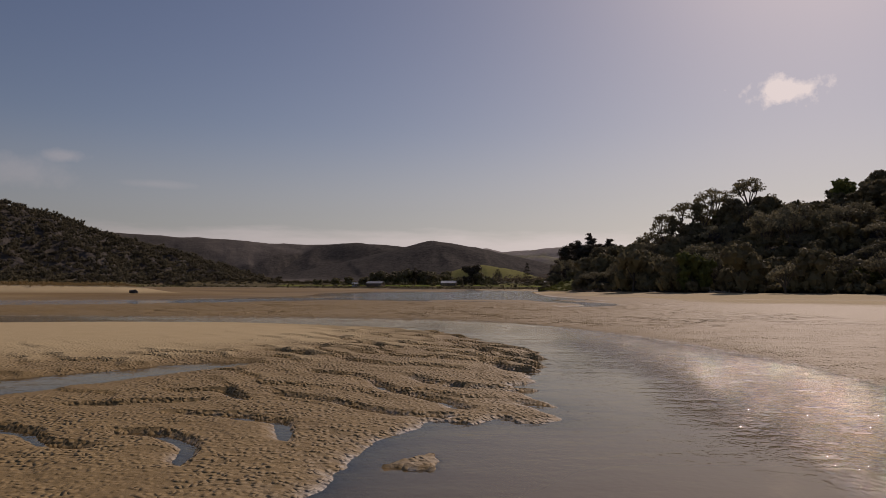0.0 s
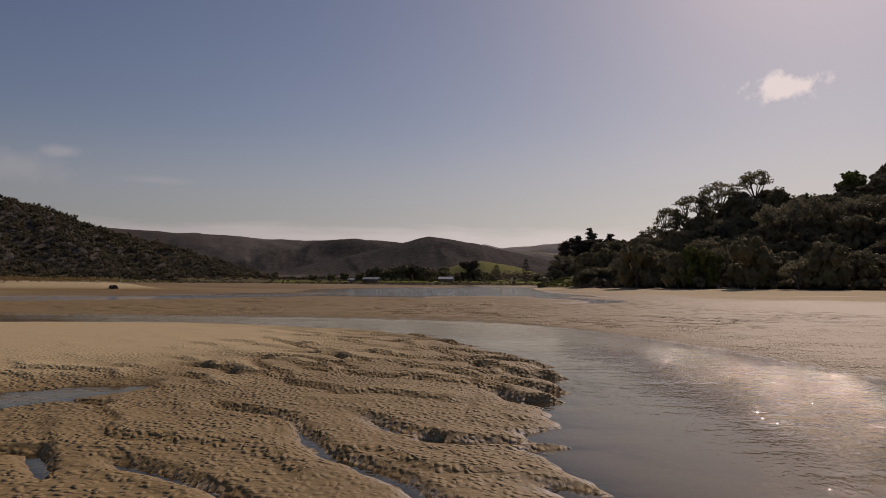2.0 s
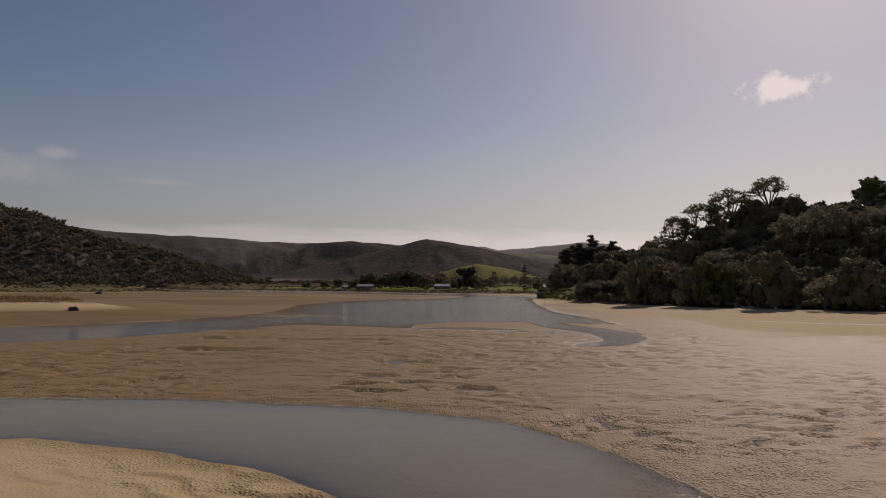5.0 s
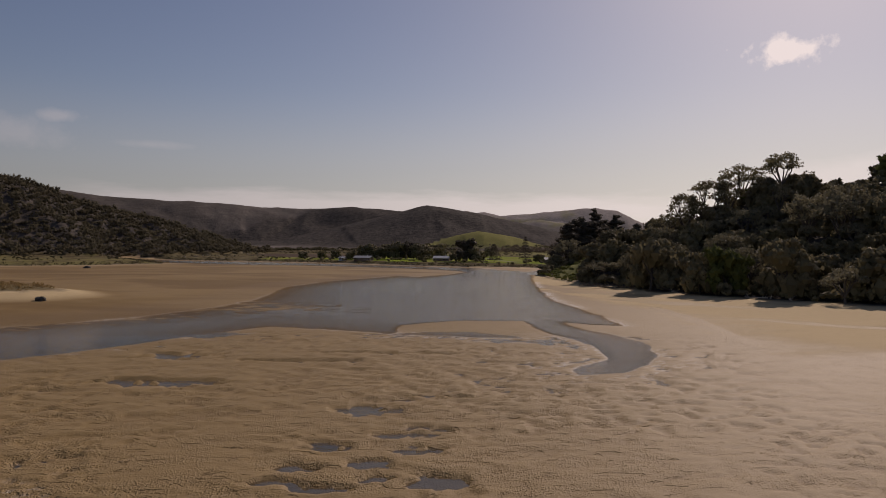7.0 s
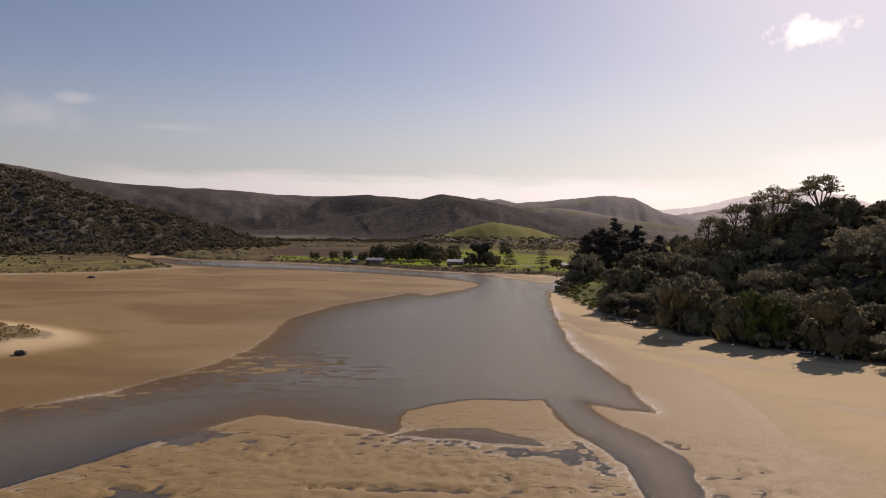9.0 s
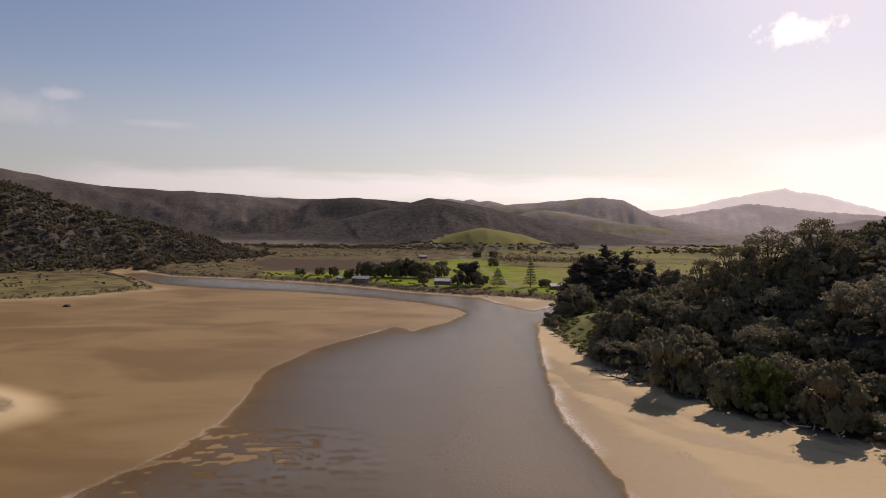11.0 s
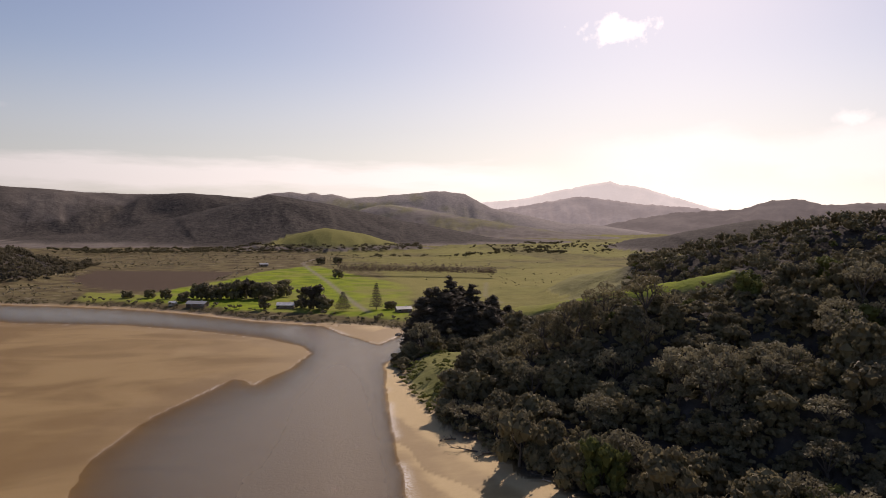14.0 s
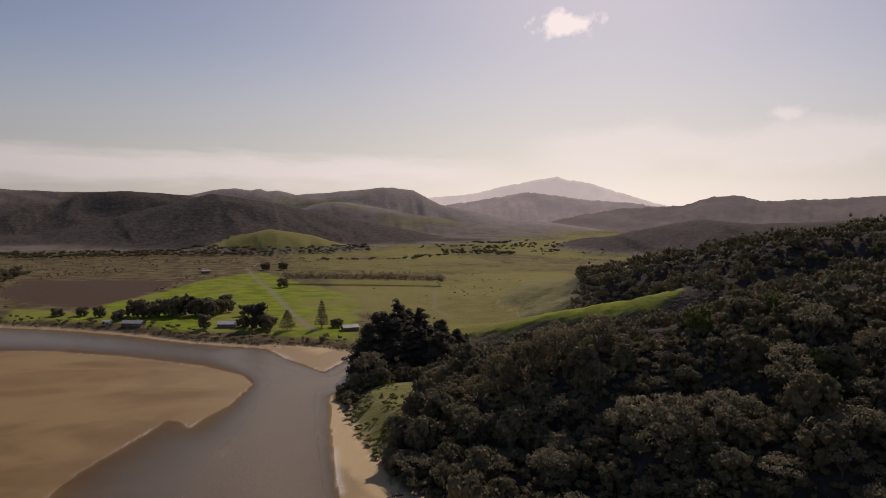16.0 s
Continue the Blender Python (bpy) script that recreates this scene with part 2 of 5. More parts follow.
def fbm(x, y, seed=0, octaves=4, gain=0.5):
    out, amp, total = 0.0, 1.0, 0.0
    for k in range(octaves):
        out = out + amp * value_noise(x * 2**k + 17.3 * k, y * 2**k - 9.1 * k, seed + k)
        total, amp = total + amp, amp * gain
    return out / total


def smooth(v, lo, hi):
    u = np.clip((v - lo) / (hi - lo), 0, 1)
    return u * u * (3 - 2 * u)


def along(x, y, pts):
    """Distance to an open run of points, with the other columns of the nearest place on it, and the side (left of its way is positive)."""
    pts = np.array(pts, float)
    best = np.full(x.shape, 1e18)
    extra = np.zeros(x.shape + (pts.shape[1] - 2,))
    side = np.zeros(x.shape)
    for p, q in zip(pts[:-1], pts[1:]):
        dx, dy = q[:2] - p[:2]
        u = np.clip(((x - p[0]) * dx + (y - p[1]) * dy) / (dx * dx + dy * dy), 0, 1)
        d = (x - p[0] - u * dx) ** 2 + (y - p[1] - u * dy) ** 2
        near = d < best
        best = np.where(near, d, best)
        side = np.where(near, dx * (y - p[1]) - dy * (x - p[0]), side)
        if extra.shape[-1]:
            extra = np.where(near[..., None], p[2:] + u[..., None] * (q[2:] - p[2:]), extra)
    return np.sqrt(best), extra, np.sign(side)


def inside(x, y, pts):
    """Signed distance to a closed outline: positive inside."""
    d, _, _ = along(x, y, list(pts) + [pts[0]])
    odd = np.zeros(x.shape, bool)
    for (ax, ay), (bx, by) in zip(pts, pts[1:] + pts[:1]):
        if ay != by:
            odd ^= ((ay > y) != (by > y)) & (x < ax + (y - ay) * (bx - ax) / (by - ay))
    return np.where(odd, d, -d)


def hill(x, y, crest, gully, seed):
    """A ridge that falls off on both sides, cut by gullies."""
    d, extra, _ = along(x, y, crest)
    z, w = extra[..., 0], extra[..., 1]
    d = d + w * 0.12 * fbm(x / (w * 0.5 + 25), y / (w * 0.5 + 25), seed, 3)
    u = np.clip(d / w, 0, 1.3) / 1.3
    fall = (1 - u) ** 2 * (1 + 2 * u)
    cut = 1 - np.abs(fbm(x / (w * 0.42), y / (w * 0.42), seed + 7, 4))
    cut = cut - 0.45 * np.abs(fbm(x / (w * 0.19), y / (w * 0.19), seed + 11, 3))
    return z * (fall - gully * fall * (1 - fall) * 1.6 * (1 - cut)) + z * 0.025 * fbm(x / (w * 0.15), y / (w * 0.15), seed + 3, 3) * smooth(fall, 0.02, 0.3)


def terrain(x, y):
    """Height of the ground and what covers it."""
    x, y = np.asarray(x, float), np.asarray(y, float)
    z = np.zeros(x.shape)
    far = np.hypot(x, y)
    est = (far < 1300) & (y < 1200)
    ex, ey = x[est], y[est]
    wob = 1.1 * fbm(ex / 5, ey / 5, 3, 3) * smooth(ey, 85, 180) + 0.28 * fbm(ex / 1.1, ey / 1.1, 5, 3) * (1 - smooth(ey, 60, 140))
    main, near, pool = inside(ex, ey, MAIN_WATER), inside(ex, ey, NEAR_STREAM), inside(ex, ey, BACK_POOL)
    # stepped lobes of the near bank: each step faces the camera's end of the beach
    terr = ey * 0.30 + ex * 0.27 + 1.0 * fbm(ex / 6, ey / 6, 51, 3) + 0.22 * fbm(ex / 1.2, ey / 1.2, 55, 2)
    saw = terr - np.floor(terr)
    lobed = (1 - smooth(ey, 56, 66)) * smooth(ex, -9, -4) * smooth(ey, 19, 23) * (ex < 9)
    wob = wob + lobed * 1.1 * (smooth(saw, 0.1, 1.0) - smooth(saw, 0.0, 0.1) - 0.1) * smooth(near, -3.5, -0.5)
    water = np.maximum(np.maximum(main, near), pool) + wob              # positive: under water
    out = np.maximum(-water, 0)
    deep = np.maximum(water, 0)
    # sand flats: low lips beside the near stream, broad flats beyond, beach rising to the headland
    lip = (0.075 + 0.055 * smooth(ey, 60, 80)) * (1 - np.exp(-out / 0.3)) + (0.055 + 0.145 * smooth(ey, 70, 90)) * (1 - np.exp(-out / 4))
    bar = np.minimum(0.016 * out, 0.9) + 0.012 * (1 - np.exp(-out / 0.8))
    nearness = 1 - smooth(ey, 90, 215)
    sand = lip * nearness + bar * (1 - nearness)
    mound = np.exp(-(((ex + 27) / 18) ** 2 + ((ey - 54) / 15) ** 2) ** 1.5)
    sand += 0.42 * mound
    head = inside(ex, ey, HEADLAND)
    sand += 0.9 * smooth(-head, 45, -2) * smooth(out, 1, 22)
    island = inside(ex, ey, GRASS_ISLAND)
    sand += 2.3 * smooth(island, -14, 8)
    # scour: hollows and small steps in the wet flats
    flats = np.where((ex < 45 + 0 * ey) & (ey < 168), 1.0, 0.0) * (1 - mound) * smooth(-head, 20, 45)
    scour = fbm(ex / 3.4 + 0.6 * fbm(ex / 9, ey / 9, 41, 2), ey / 2.4, 43, 4)
    pools = 0.55 + 0.75 * np.exp(-(((ex - 1) / 9) ** 2 + ((ey - 107) / 16) ** 2)) + 0.5 * np.exp(-(((ex + 30) / 9) ** 2 + ((ey - 125) / 10) ** 2))
    lobe = np.exp(-(((ex + 14.5) / 4.5) ** 2 + ((ey - 93) / 6.5) ** 2) ** 2)
    flats = flats * (1 - lobe)
    sand -= flats * pools * smooth(ey, 62, 80) * smooth(out, 0.3, 2.5) * (0.24 * smooth(scour, 0.14, 0.24) + 0.05 * smooth(scour, -0.1, 0.1)) * (0.35 + 0.65 * smooth(fbm(ex / 26, ey / 26, 47, 2), -0.15, 0.25))
    pits = fbm(ex / 1.3, ey / 0.9, 48, 3)
    sand -= flats * smooth(ey, 60, 75) * smooth(out, 0.2, 1.5) * 0.21 * smooth(pits, 0.18, 0.24) * (0.3 + 0.7 * smooth(fbm(ex / 18, ey / 18, 49, 2), -0.2, 0.2))
    sand -= (0.5 * sand) * np.exp(-(((ex + 0.5) / 9) ** 2 + ((ey - 98) / 14) ** 2)) * (ey > 84)
    for px, py, rx, ry in POOLS:
        near_pool = (np.abs(ex - px) < 3 * rx) & (np.abs(ey - py) < 3 * ry)
        qx, qy = ex[near_pool], ey[near_pool]
        e = ((qx - px) / rx) ** 2 + ((qy - py) / ry) ** 2 + 2.3 * fbm(qx / 1.7, qy / 1.3, 53, 4) - 0.3
        sand[near_pool] = sand[near_pool] * (1 - smooth(e, 1.15, 0.8)) - 0.13 * smooth(e, 1.15, 0.8)
    broken = smooth(fbm(ex / 2.6, ey / 2.6, 57, 2), -0.25, 0.2)
    sand += (1 - smooth(ey, 58, 72)) * smooth(ey, 24, 38) * 0.08 * smooth(out, 0.3, 2.0)
    sand += flats * (1 - 0.8 * smooth(ex, 9, 14)) * (1 - smooth(ey, 58, 72)) * (0.03 + (0.12 + 0.06 * smooth(ey, 30, 40)) * broken * smooth(ey, 20, 30)) * (smooth(saw, 0.0, 0.07) - saw) * smooth(out, 0.05, 0.6)
    beyond = ey * 0.4 + ex * 0.18 + 1.1 * fbm(ex / 9, ey / 9, 52, 3) + 0.3 * fbm(ex / 2.2, ey / 2.2, 56, 2)
    beyond = beyond - np.floor(beyond)
    sand += flats * smooth(ey, 66, 80) * (1 - smooth(ey, 150, 175)) * (1 - 0.75 * smooth(ex, 8, 14)) * 0.12 * smooth(fbm(ex / 3.6, ey / 3.0, 58, 3), 0.02, 0.3) * (smooth(beyond, 0.0, 0.07) - beyond) * smooth(out, 0.2, 1.5)
    close = (np.abs(ex) < 22) & (ey > 8) & (ey < 64)
    cx, cy, cut = ex[close], ey[close], np.zeros(close.sum())
    cx, cy = cx + 0.34 * fbm(cx / 2.4, cy / 2.4, 61, 2), cy + 0.34 * fbm(cx / 2.4 + 5, cy / 2.4, 63, 2)
    for run in SCARPS + SCARPS_FURTHER:
        d, _, side = along(cx, cy, run)
        front = side < 0
        size, wide = (0.2, 0.46) if run[0][1] < 34 else (0.18, 0.42)
        cut = np.maximum(cut, np.where(front, size * np.exp(-((d / wide) ** 2)), size * np.exp(-((d / 0.09) ** 2))))
        sand_lip = np.where(front, 0, 0.05 * np.exp(-d / 0.8))
        cut = cut - sand_lip * (cut < 0.06)
    sand[close] = np.maximum(sand[close] - cut, np.minimum(sand[close], -0.05))
    # lumps and ripples of the low sand
    rough = 0.024 * fbm(ex / 0.5 + 0.3 * fbm(ex / 2, ey / 2, 71, 2), ey / 0.42, 73, 3) * (1 - mound) * (1 - smooth(ey, 70, 110))
    sand += rough * smooth(out, 0.0, 0.6) + 0.03 * fbm(ex / 14, ey / 9, 77, 3) * smooth(out, 1, 8)
    bed = -0.55 * (1 - np.exp(-deep / np.where(ey < 95, 5.0, 9 + 62 * smooth(-ex, -25, 15)))) - (0.05 - 0.038 * smooth(ey, 175, 200) * smooth(-ex, -25, 0)) * (1 - np.exp(-deep / 0.6))
    spit = smooth(inside(ex, ey, SPIT) + 1.1 * fbm(ex / 4, ey / 4, 85, 3), -1.2, 0.9)
    bed += (0.06 - bed) * spit + 0.2 * smooth(fbm(ex / 3.6, ey / 1.3, 81, 3), 0.12, 0.34) * np.maximum(np.exp(-(((ex + 28) / 24) ** 2 + ((ey - 217) / 20) ** 2)), 0.9 * np.exp(-(((ex + 75) / 32) ** 2 + ((ey - 0.7 * (ex + 75) - 176) / 13) ** 2)))
    bed += 0.62 * smooth(np.hypot(ex + 1.1, (ey - 16.9) * 0.9) + 0.35 * fbm(ex / 0.5, ey / 0.5, 89, 2), 0.75, 0.25)
    bed = np.minimum(bed, 0.07 + 0.03 * fbm(ex / 3, ey / 2, 87, 2))
    z[est] = np.where(out > 0, sand, bed)
    # land beyond the sand
    land = np.maximum(np.maximum(inside(x, y, VALLEY), inside(x, y, MARSH_LEFT)), inside(x, y, HEADLAND))
    valley = np.maximum(inside(x, y, VALLEY), inside(x, y, MARSH_LEFT))
    z += smooth(valley, 0, 22) * (2.2 + 4 * smooth(y, 800, 2600) + 0.5 * fbm(x / 60, y / 60, 91, 3)) * (z > -0.05)
    h = np.maximum(hill(x, y, CREST_HEADLAND, 0.35, 101), hill(x, y, CREST_BACK, 0.5, 111))
    h = np.maximum(np.maximum(h, hill(x, y, CREST_SPUR, 0.2, 121)), hill(x, y, CREST_BEHIND, 0.2, 126))
    h = np.maximum(h, hill(x, y, CREST_FRONT, 0.25, 128))
    h *= smooth(inside(x, y, HEADLAND), -2, 18)
    for k, crest in enumerate(HILLS):
        h = np.maximum(h, hill(x, y, crest, 0.15 if crest is CREST_GREEN else GULLY, 131 + 10 * k))
    z += h
    return z, land, h


def ground_at(x, y):
    return float(terrain(np.array([x]), np.array([y]))[0][0])

# ---- materials ----
def material(name):
    m = bpy.data.materials.new(name)
    m.use_nodes = True
    return m, Graph(m.node_tree)


def place(k):
    return k("NewGeometry").outputs["Position"]


def attr(k, name):
    n = k("Attribute")
    n.attribute_name = name
    return n


def bump(k, height, strength, distance):
    return k("Bump", {"Height": height, "Strength": strength, "Distance": distance})


def surface(k, colour, rough=0.9, normal=None, spec=0.5, metal=0.0):
    inputs = {"Base Color": colour, "Roughness": rough, "Specular IOR Level": spec, "Metallic": metal}
    if normal is not None:
        inputs["Normal"] = normal
    b = k("BsdfPrincipled", inputs)
    k("OutputMaterial", {0: b})
    return b


def scaled(k, vec, xyz):
    return k("VectorMath", {0: vec, 1: xyz}, "MULTIPLY").outputs[0]


def ground_material():
    m, k = material("ground")
    p = place(k)
    flat = scaled(k, p, (1, 1, 0))
    cover = attr(k, "cover")                      # r: land, g: pasture, b: marsh
    rgb = k("SeparateColor", {0: cover.outputs["Color"]})
    land, pasture, marsh = rgb.outputs[0], rgb.outputs[1], rgb.outputs[2]
    more = k("SeparateColor", {0: attr(k, "state").outputs["Color"]})   # r: wetness, g: road, b: rippled
    wet, road, ripple = more.outputs[0], more.outputs[1], more.outputs[2]
    silt_shade = attr(k, "silt_shade").outputs["Fac"]
    # sand
    broad = k.noise(scaled(k, p, (0.05, 0.09, 0)), 1.0, 4.0, 0.6)
    mid = k.noise(flat, 0.7, 5.0, 0.65)
    grain = k.noise(flat, 24.0, 3.0, 0.7)
    dry = k.mix(mid, (0.50, 0.375, 0.195, 1), (0.62, 0.485, 0.28, 1))
    damp = k.mix(mid, (0.232, 0.155, 0.064, 1), (0.345, 0.239, 0.104, 1))
    w = k.math("ADD", wet, k.math("MULTIPLY", k.math("SUBTRACT", broad, 0.5), k.ramp(silt_shade, 0.0, 1.0, 0.7, 0.15)))
    w = k.ramp(k.math("ADD", w, k.math("MULTIPLY", k.math("SUBTRACT", mid, 0.5), 0.25)), 0.2, 0.8)
    sand = k.mix(w, dry, damp)
    tide = k.noise(scaled(k, p, (0.016, 0.022, 0)), 1.0, 5.0, 0.55, 0.6)
    # brown of the silted bar; in hollows it also paints in the steps' shade
    sand = k.mix(silt_shade, sand, k.mix(k.ramp(tide, 0.38, 0.62), (0.192, 0.119, 0.043, 1), (0.280, 0.188, 0.078, 1)))
    # whitish waterline: foam, and the wet rim's sheen painted as colour
    foam_sheen = k.math("MULTIPLY", attr(k, "foam_sheen").outputs["Fac"], k.ramp(k.noise(flat, 1.3, 4.0, 0.7), 0.35, 0.6))
    sand = k.mix(foam_sheen, sand, (0.72, 0.68, 0.62, 1))
    sand = k.mix(k.ramp(grain, 0.3, 0.75, 0.0, 0.35), sand, k.mix(0.6, sand, (0.10, 0.07, 0.05, 1)))
    # grass, marsh, bush floor, road
    gn = k.noise(flat, 0.05, 6.0, 0.6)
    gf = k.noise(flat, 0.6, 4.0, 0.7)
    green = k.mix(k.ramp(gn, 0.35, 0.65), (0.13, 0.185, 0.016, 1), (0.25, 0.31, 0.022, 1))
    green = k.mix(k.ramp(gf, 0.3, 0.8, 0.0, 0.5), green, (0.09, 0.11, 0.028, 1))
    brown = k.mix(k.ramp(gn, 0.38, 0.62), (0.088, 0.067, 0.038, 1), (0.165, 0.136, 0.068, 1))
    brown = k.mix(k.ramp(gf, 0.45, 0.75, 0.0, 0.6), brown, (0.055, 0.058, 0.03, 1))
    brown = k.mix(k.ramp(k.noise(scaled(k, p, (0.045, 0.07, 0)), 1.0, 6.0, 0.75), 0.55, 0.66, 0.0, 0.7), brown, (0.27, 0.235, 0.16, 1))
    bn = k.noise(p, 0.09, 6.0, 0.7)
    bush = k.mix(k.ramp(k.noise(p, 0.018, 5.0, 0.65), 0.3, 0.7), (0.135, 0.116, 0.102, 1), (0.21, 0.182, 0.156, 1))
    # far hills lightened: aerial haze painted into their base colour
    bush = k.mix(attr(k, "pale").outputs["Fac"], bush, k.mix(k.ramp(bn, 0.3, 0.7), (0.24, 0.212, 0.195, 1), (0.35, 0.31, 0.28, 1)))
    bush = k.mix(attr(k, "wood").outputs["Fac"], bush, k.mix(k.ramp(bn, 0.35, 0.65), (0.050, 0.044, 0.040, 1), (0.090, 0.079, 0.068, 1)))
    veg = k.mix(marsh, bush, brown)
    veg = k.mix(attr(k, "till").outputs["Fac"], veg, k.mix(k.ramp(gf, 0.3, 0.7), (0.070, 0.050, 0.038, 1), (0.112, 0.082, 0.058, 1)))
    veg = k.mix(pasture, veg, green)
    veg = k.mix(attr(k, "straw").outputs["Fac"], veg, k.mix(k.ramp(gf, 0.3, 0.7), (0.17, 0.155, 0.055, 1), (0.27, 0.245, 0.085, 1)))
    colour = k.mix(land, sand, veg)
    colour = k.mix(k.math("MULTIPLY", road, 0.8), colour, (0.24, 0.21, 0.17, 1))
    # relief: combed ripples on wet sand, tufts on land
    warp = k("VectorMath", {0: scaled(k, p, (6.0, 4.4, 7.0)), 1: scaled(k, k("TexNoise", {"Vector": p, "Scale": 2.6}).outputs["Color"], (1.3, 1.3, 0))}, "ADD").outputs[0]
    lump = k("TexVoronoi", {"Vector": warp, "Scale": 1.0})
    comb = k.ramp(lump.outputs["Distance"], 0.05, 0.62, 1.0, 0.0)
    fine = k.noise(p, 9.0, 4.0, 0.7)
    pock = k.ramp(k.noise(scaled(k, p, (1.5, 2.1, 0)), 1.0, 3.0, 0.6, 0.2), 0.40, 0.58)
    comb = k.math("ADD", comb, k.math("MULTIPLY", pock, 0.35))
    hole = k.ramp(k.noise(scaled(k, p, (0.42, 1.1, 0)), 1.0, 5.0, 0.6, 0.4), 0.60, 0.655)
    dent = k.math("MULTIPLY", k.math("MULTIPLY", hole, attr(k, "pits").outputs["Fac"]), -0.2)
    h = k.math("ADD", k.math("MULTIPLY", k.math("MULTIPLY", comb, k.math("MULTIPLY", ripple, k.ramp(k.noise(scaled(k, p, (0.25, 0.35, 0)), 1.0, 3.0, 0.6), 0.38, 0.6, 0.3, 1.0))), 0.085), k.math("ADD", dent, k.math("MULTIPLY", fine, 0.016)))
    tuft = k.math("MULTIPLY", k.math("ADD", k.math("MULTIPLY", gf, 0.6), k.math("MULTIPLY", k.math("ADD", bn, k.noise(p, 0.16, 3.0, 0.6)), 1.8)), land)
    h = k.math("ADD", h, k.math("MULTIPLY", tuft, 0.35))
    wild = k.math("MULTIPLY", land, k.math("MULTIPLY", k.math("SUBTRACT", 1.0, marsh), k.math("SUBTRACT", 1.0, pasture)))
    canopy = k.math("ADD", k.math("MULTIPLY", k.noise(p, 0.13, 3.0, 0.65), 1.8), k.math("MULTIPLY", k.noise(p, 0.03, 4.0, 0.6), 1.6))
    h = k.math("ADD", h, k.math("MULTIPLY", canopy, wild))
    rough = k.math("SUBTRACT", 0.95, k.math("MULTIPLY", k.math("MULTIPLY", w, 0.30), k.math("SUBTRACT", 1.0, land)))
    surface(k, colour, rough, bump(k, h, 1.0, 1.0), k.ramp(land, 0.0, 1.0, 0.14, 0.02))
    return m


def water_material():
    m, k = material("water")
    p = place(k)
    murk = attr(k, "murk").outputs["Fac"]
    ripple = k.noise(scaled(k, p, (4.2, 5.4, 0)), 1.0, 1.5, 0.5)
    chop = k.noise(scaled(k, p, (0.75, 1.25, 0)), 1.0, 2.0, 0.5)
    swell = k.noise(scaled(k, p, (0.16, 0.48, 0)), 1.0, 2.0, 0.5)
    fine = k.noise(scaled(k, p, (7.0, 4.4, 0)), 1.0, 1.5, 0.5)
    calm = k.ramp(k.noise(scaled(k, p, (0.05, 0.08, 0)), 1.0, 4.0, 0.6), 0.35, 0.65, 0.5, 1.0)
    h = k.math("MULTIPLY", k.math("ADD", k.math("ADD", k.math("MULTIPLY", ripple, 0.06), k.math("MULTIPLY", fine, 0.015)), k.math("ADD", k.math("MULTIPLY", chop, 0.13), k.math("MULTIPLY", swell, 0.14))), calm)
    stir = attr(k, "stir").outputs["Fac"]
    h = k.math("MULTIPLY", h, k.ramp(stir, 0.0, 1.0, 0.22, 1.0))
    h = k.math("ADD", h, k.math("MULTIPLY", k.math("MULTIPLY", fine, k.math("MULTIPLY", stir, k.ramp(k.noise(p, 0.8, 3.0, 0.6), 0.36, 0.55))), 0.26))
    nrm = bump(k, h, 1.0, 1.0)
    mud = k("BsdfDiffuse", {"Color": (0.215, 0.165, 0.106, 1), "Normal": nrm})
    clear = k("BsdfTransparent", {"Color": (0.80, 0.74, 0.66, 1)})
    body = k("MixShader", {0: murk, 1: clear, 2: mud})
    gloss = k("BsdfGlossy", {"Color": (1.0, 0.94, 0.83, 1), "Roughness": k.ramp(stir, 0.28, 1.0, 0.03, 0.08), "Normal": nrm})
    fres = k.math("MULTIPLY", k("Fresnel", {"IOR": 1.33}), k.math("MAXIMUM", k.ramp(murk, 0.0, 0.7, 0.12, 1.0), k.math("MULTIPLY", attr(k, "still").outputs["Fac"], 1.0)))
    k("OutputMaterial", {0: k("MixShader", {0: fres, 1: body, 2: gloss})})
    return m


def leaf_material(name, dark, light, shine=0.35, lit=0.33):
    m, k = material(name)
    rnd = k("NewGeometry").outputs["Random Per Island"]
    own = k("ObjectInfo").outputs["Random"]
    patch = k.noise(place(k), 0.11, 3.0, 0.6)
    f = k.math("ADD", k.math("MULTIPLY", rnd, 0.28), k.math("ADD", k.math("MULTIPLY", own, 0.36), k.ramp(patch, 0.35, 0.7, 0.0, 0.36)))
    colour = k.mix(f, (*dark, 1), (*light, 1))
    b = k("BsdfPrincipled", {"Base Color": colour, "Roughness": 0.7, "Specular IOR Level": shine * 0.3})
    t = k("BsdfTranslucent", {"Color": colour})
    k("OutputMaterial", {0: k("MixShader", {0: lit, 1: b, 2: t})})
    return m


def plain_material(name, a, b, scale, rough=0.85, relief=0.02, spec=0.4, metal=0.0):
    m, k = material(name)
    p = place(k)
    n = k.noise(p, scale, 5.0, 0.65)
    f = k.noise(p, scale * 7, 3.0, 0.7)
    colour = k.mix(k.ramp(n, 0.3, 0.7), (*a, 1), (*b, 1))
    surface(k, k.mix(k.ramp(f, 0.4, 0.8, 0.0, 0.4), colour, k.mix(0.5, colour, (*a, 1))), rough, bump(k, k.math("ADD", n, k.math("MULTIPLY", f, 0.4)), 1.0, relief), spec, metal)
    return m


def haze_glow_material(name, body, glow):
    """Far ranges: diffuse body plus an added glow standing in for kilometres of lit air."""
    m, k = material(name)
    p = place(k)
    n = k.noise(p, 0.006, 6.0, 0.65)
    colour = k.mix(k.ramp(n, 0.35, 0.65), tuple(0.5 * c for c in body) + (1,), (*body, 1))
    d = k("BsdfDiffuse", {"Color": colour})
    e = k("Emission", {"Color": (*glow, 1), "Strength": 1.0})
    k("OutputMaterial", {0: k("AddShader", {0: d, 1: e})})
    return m


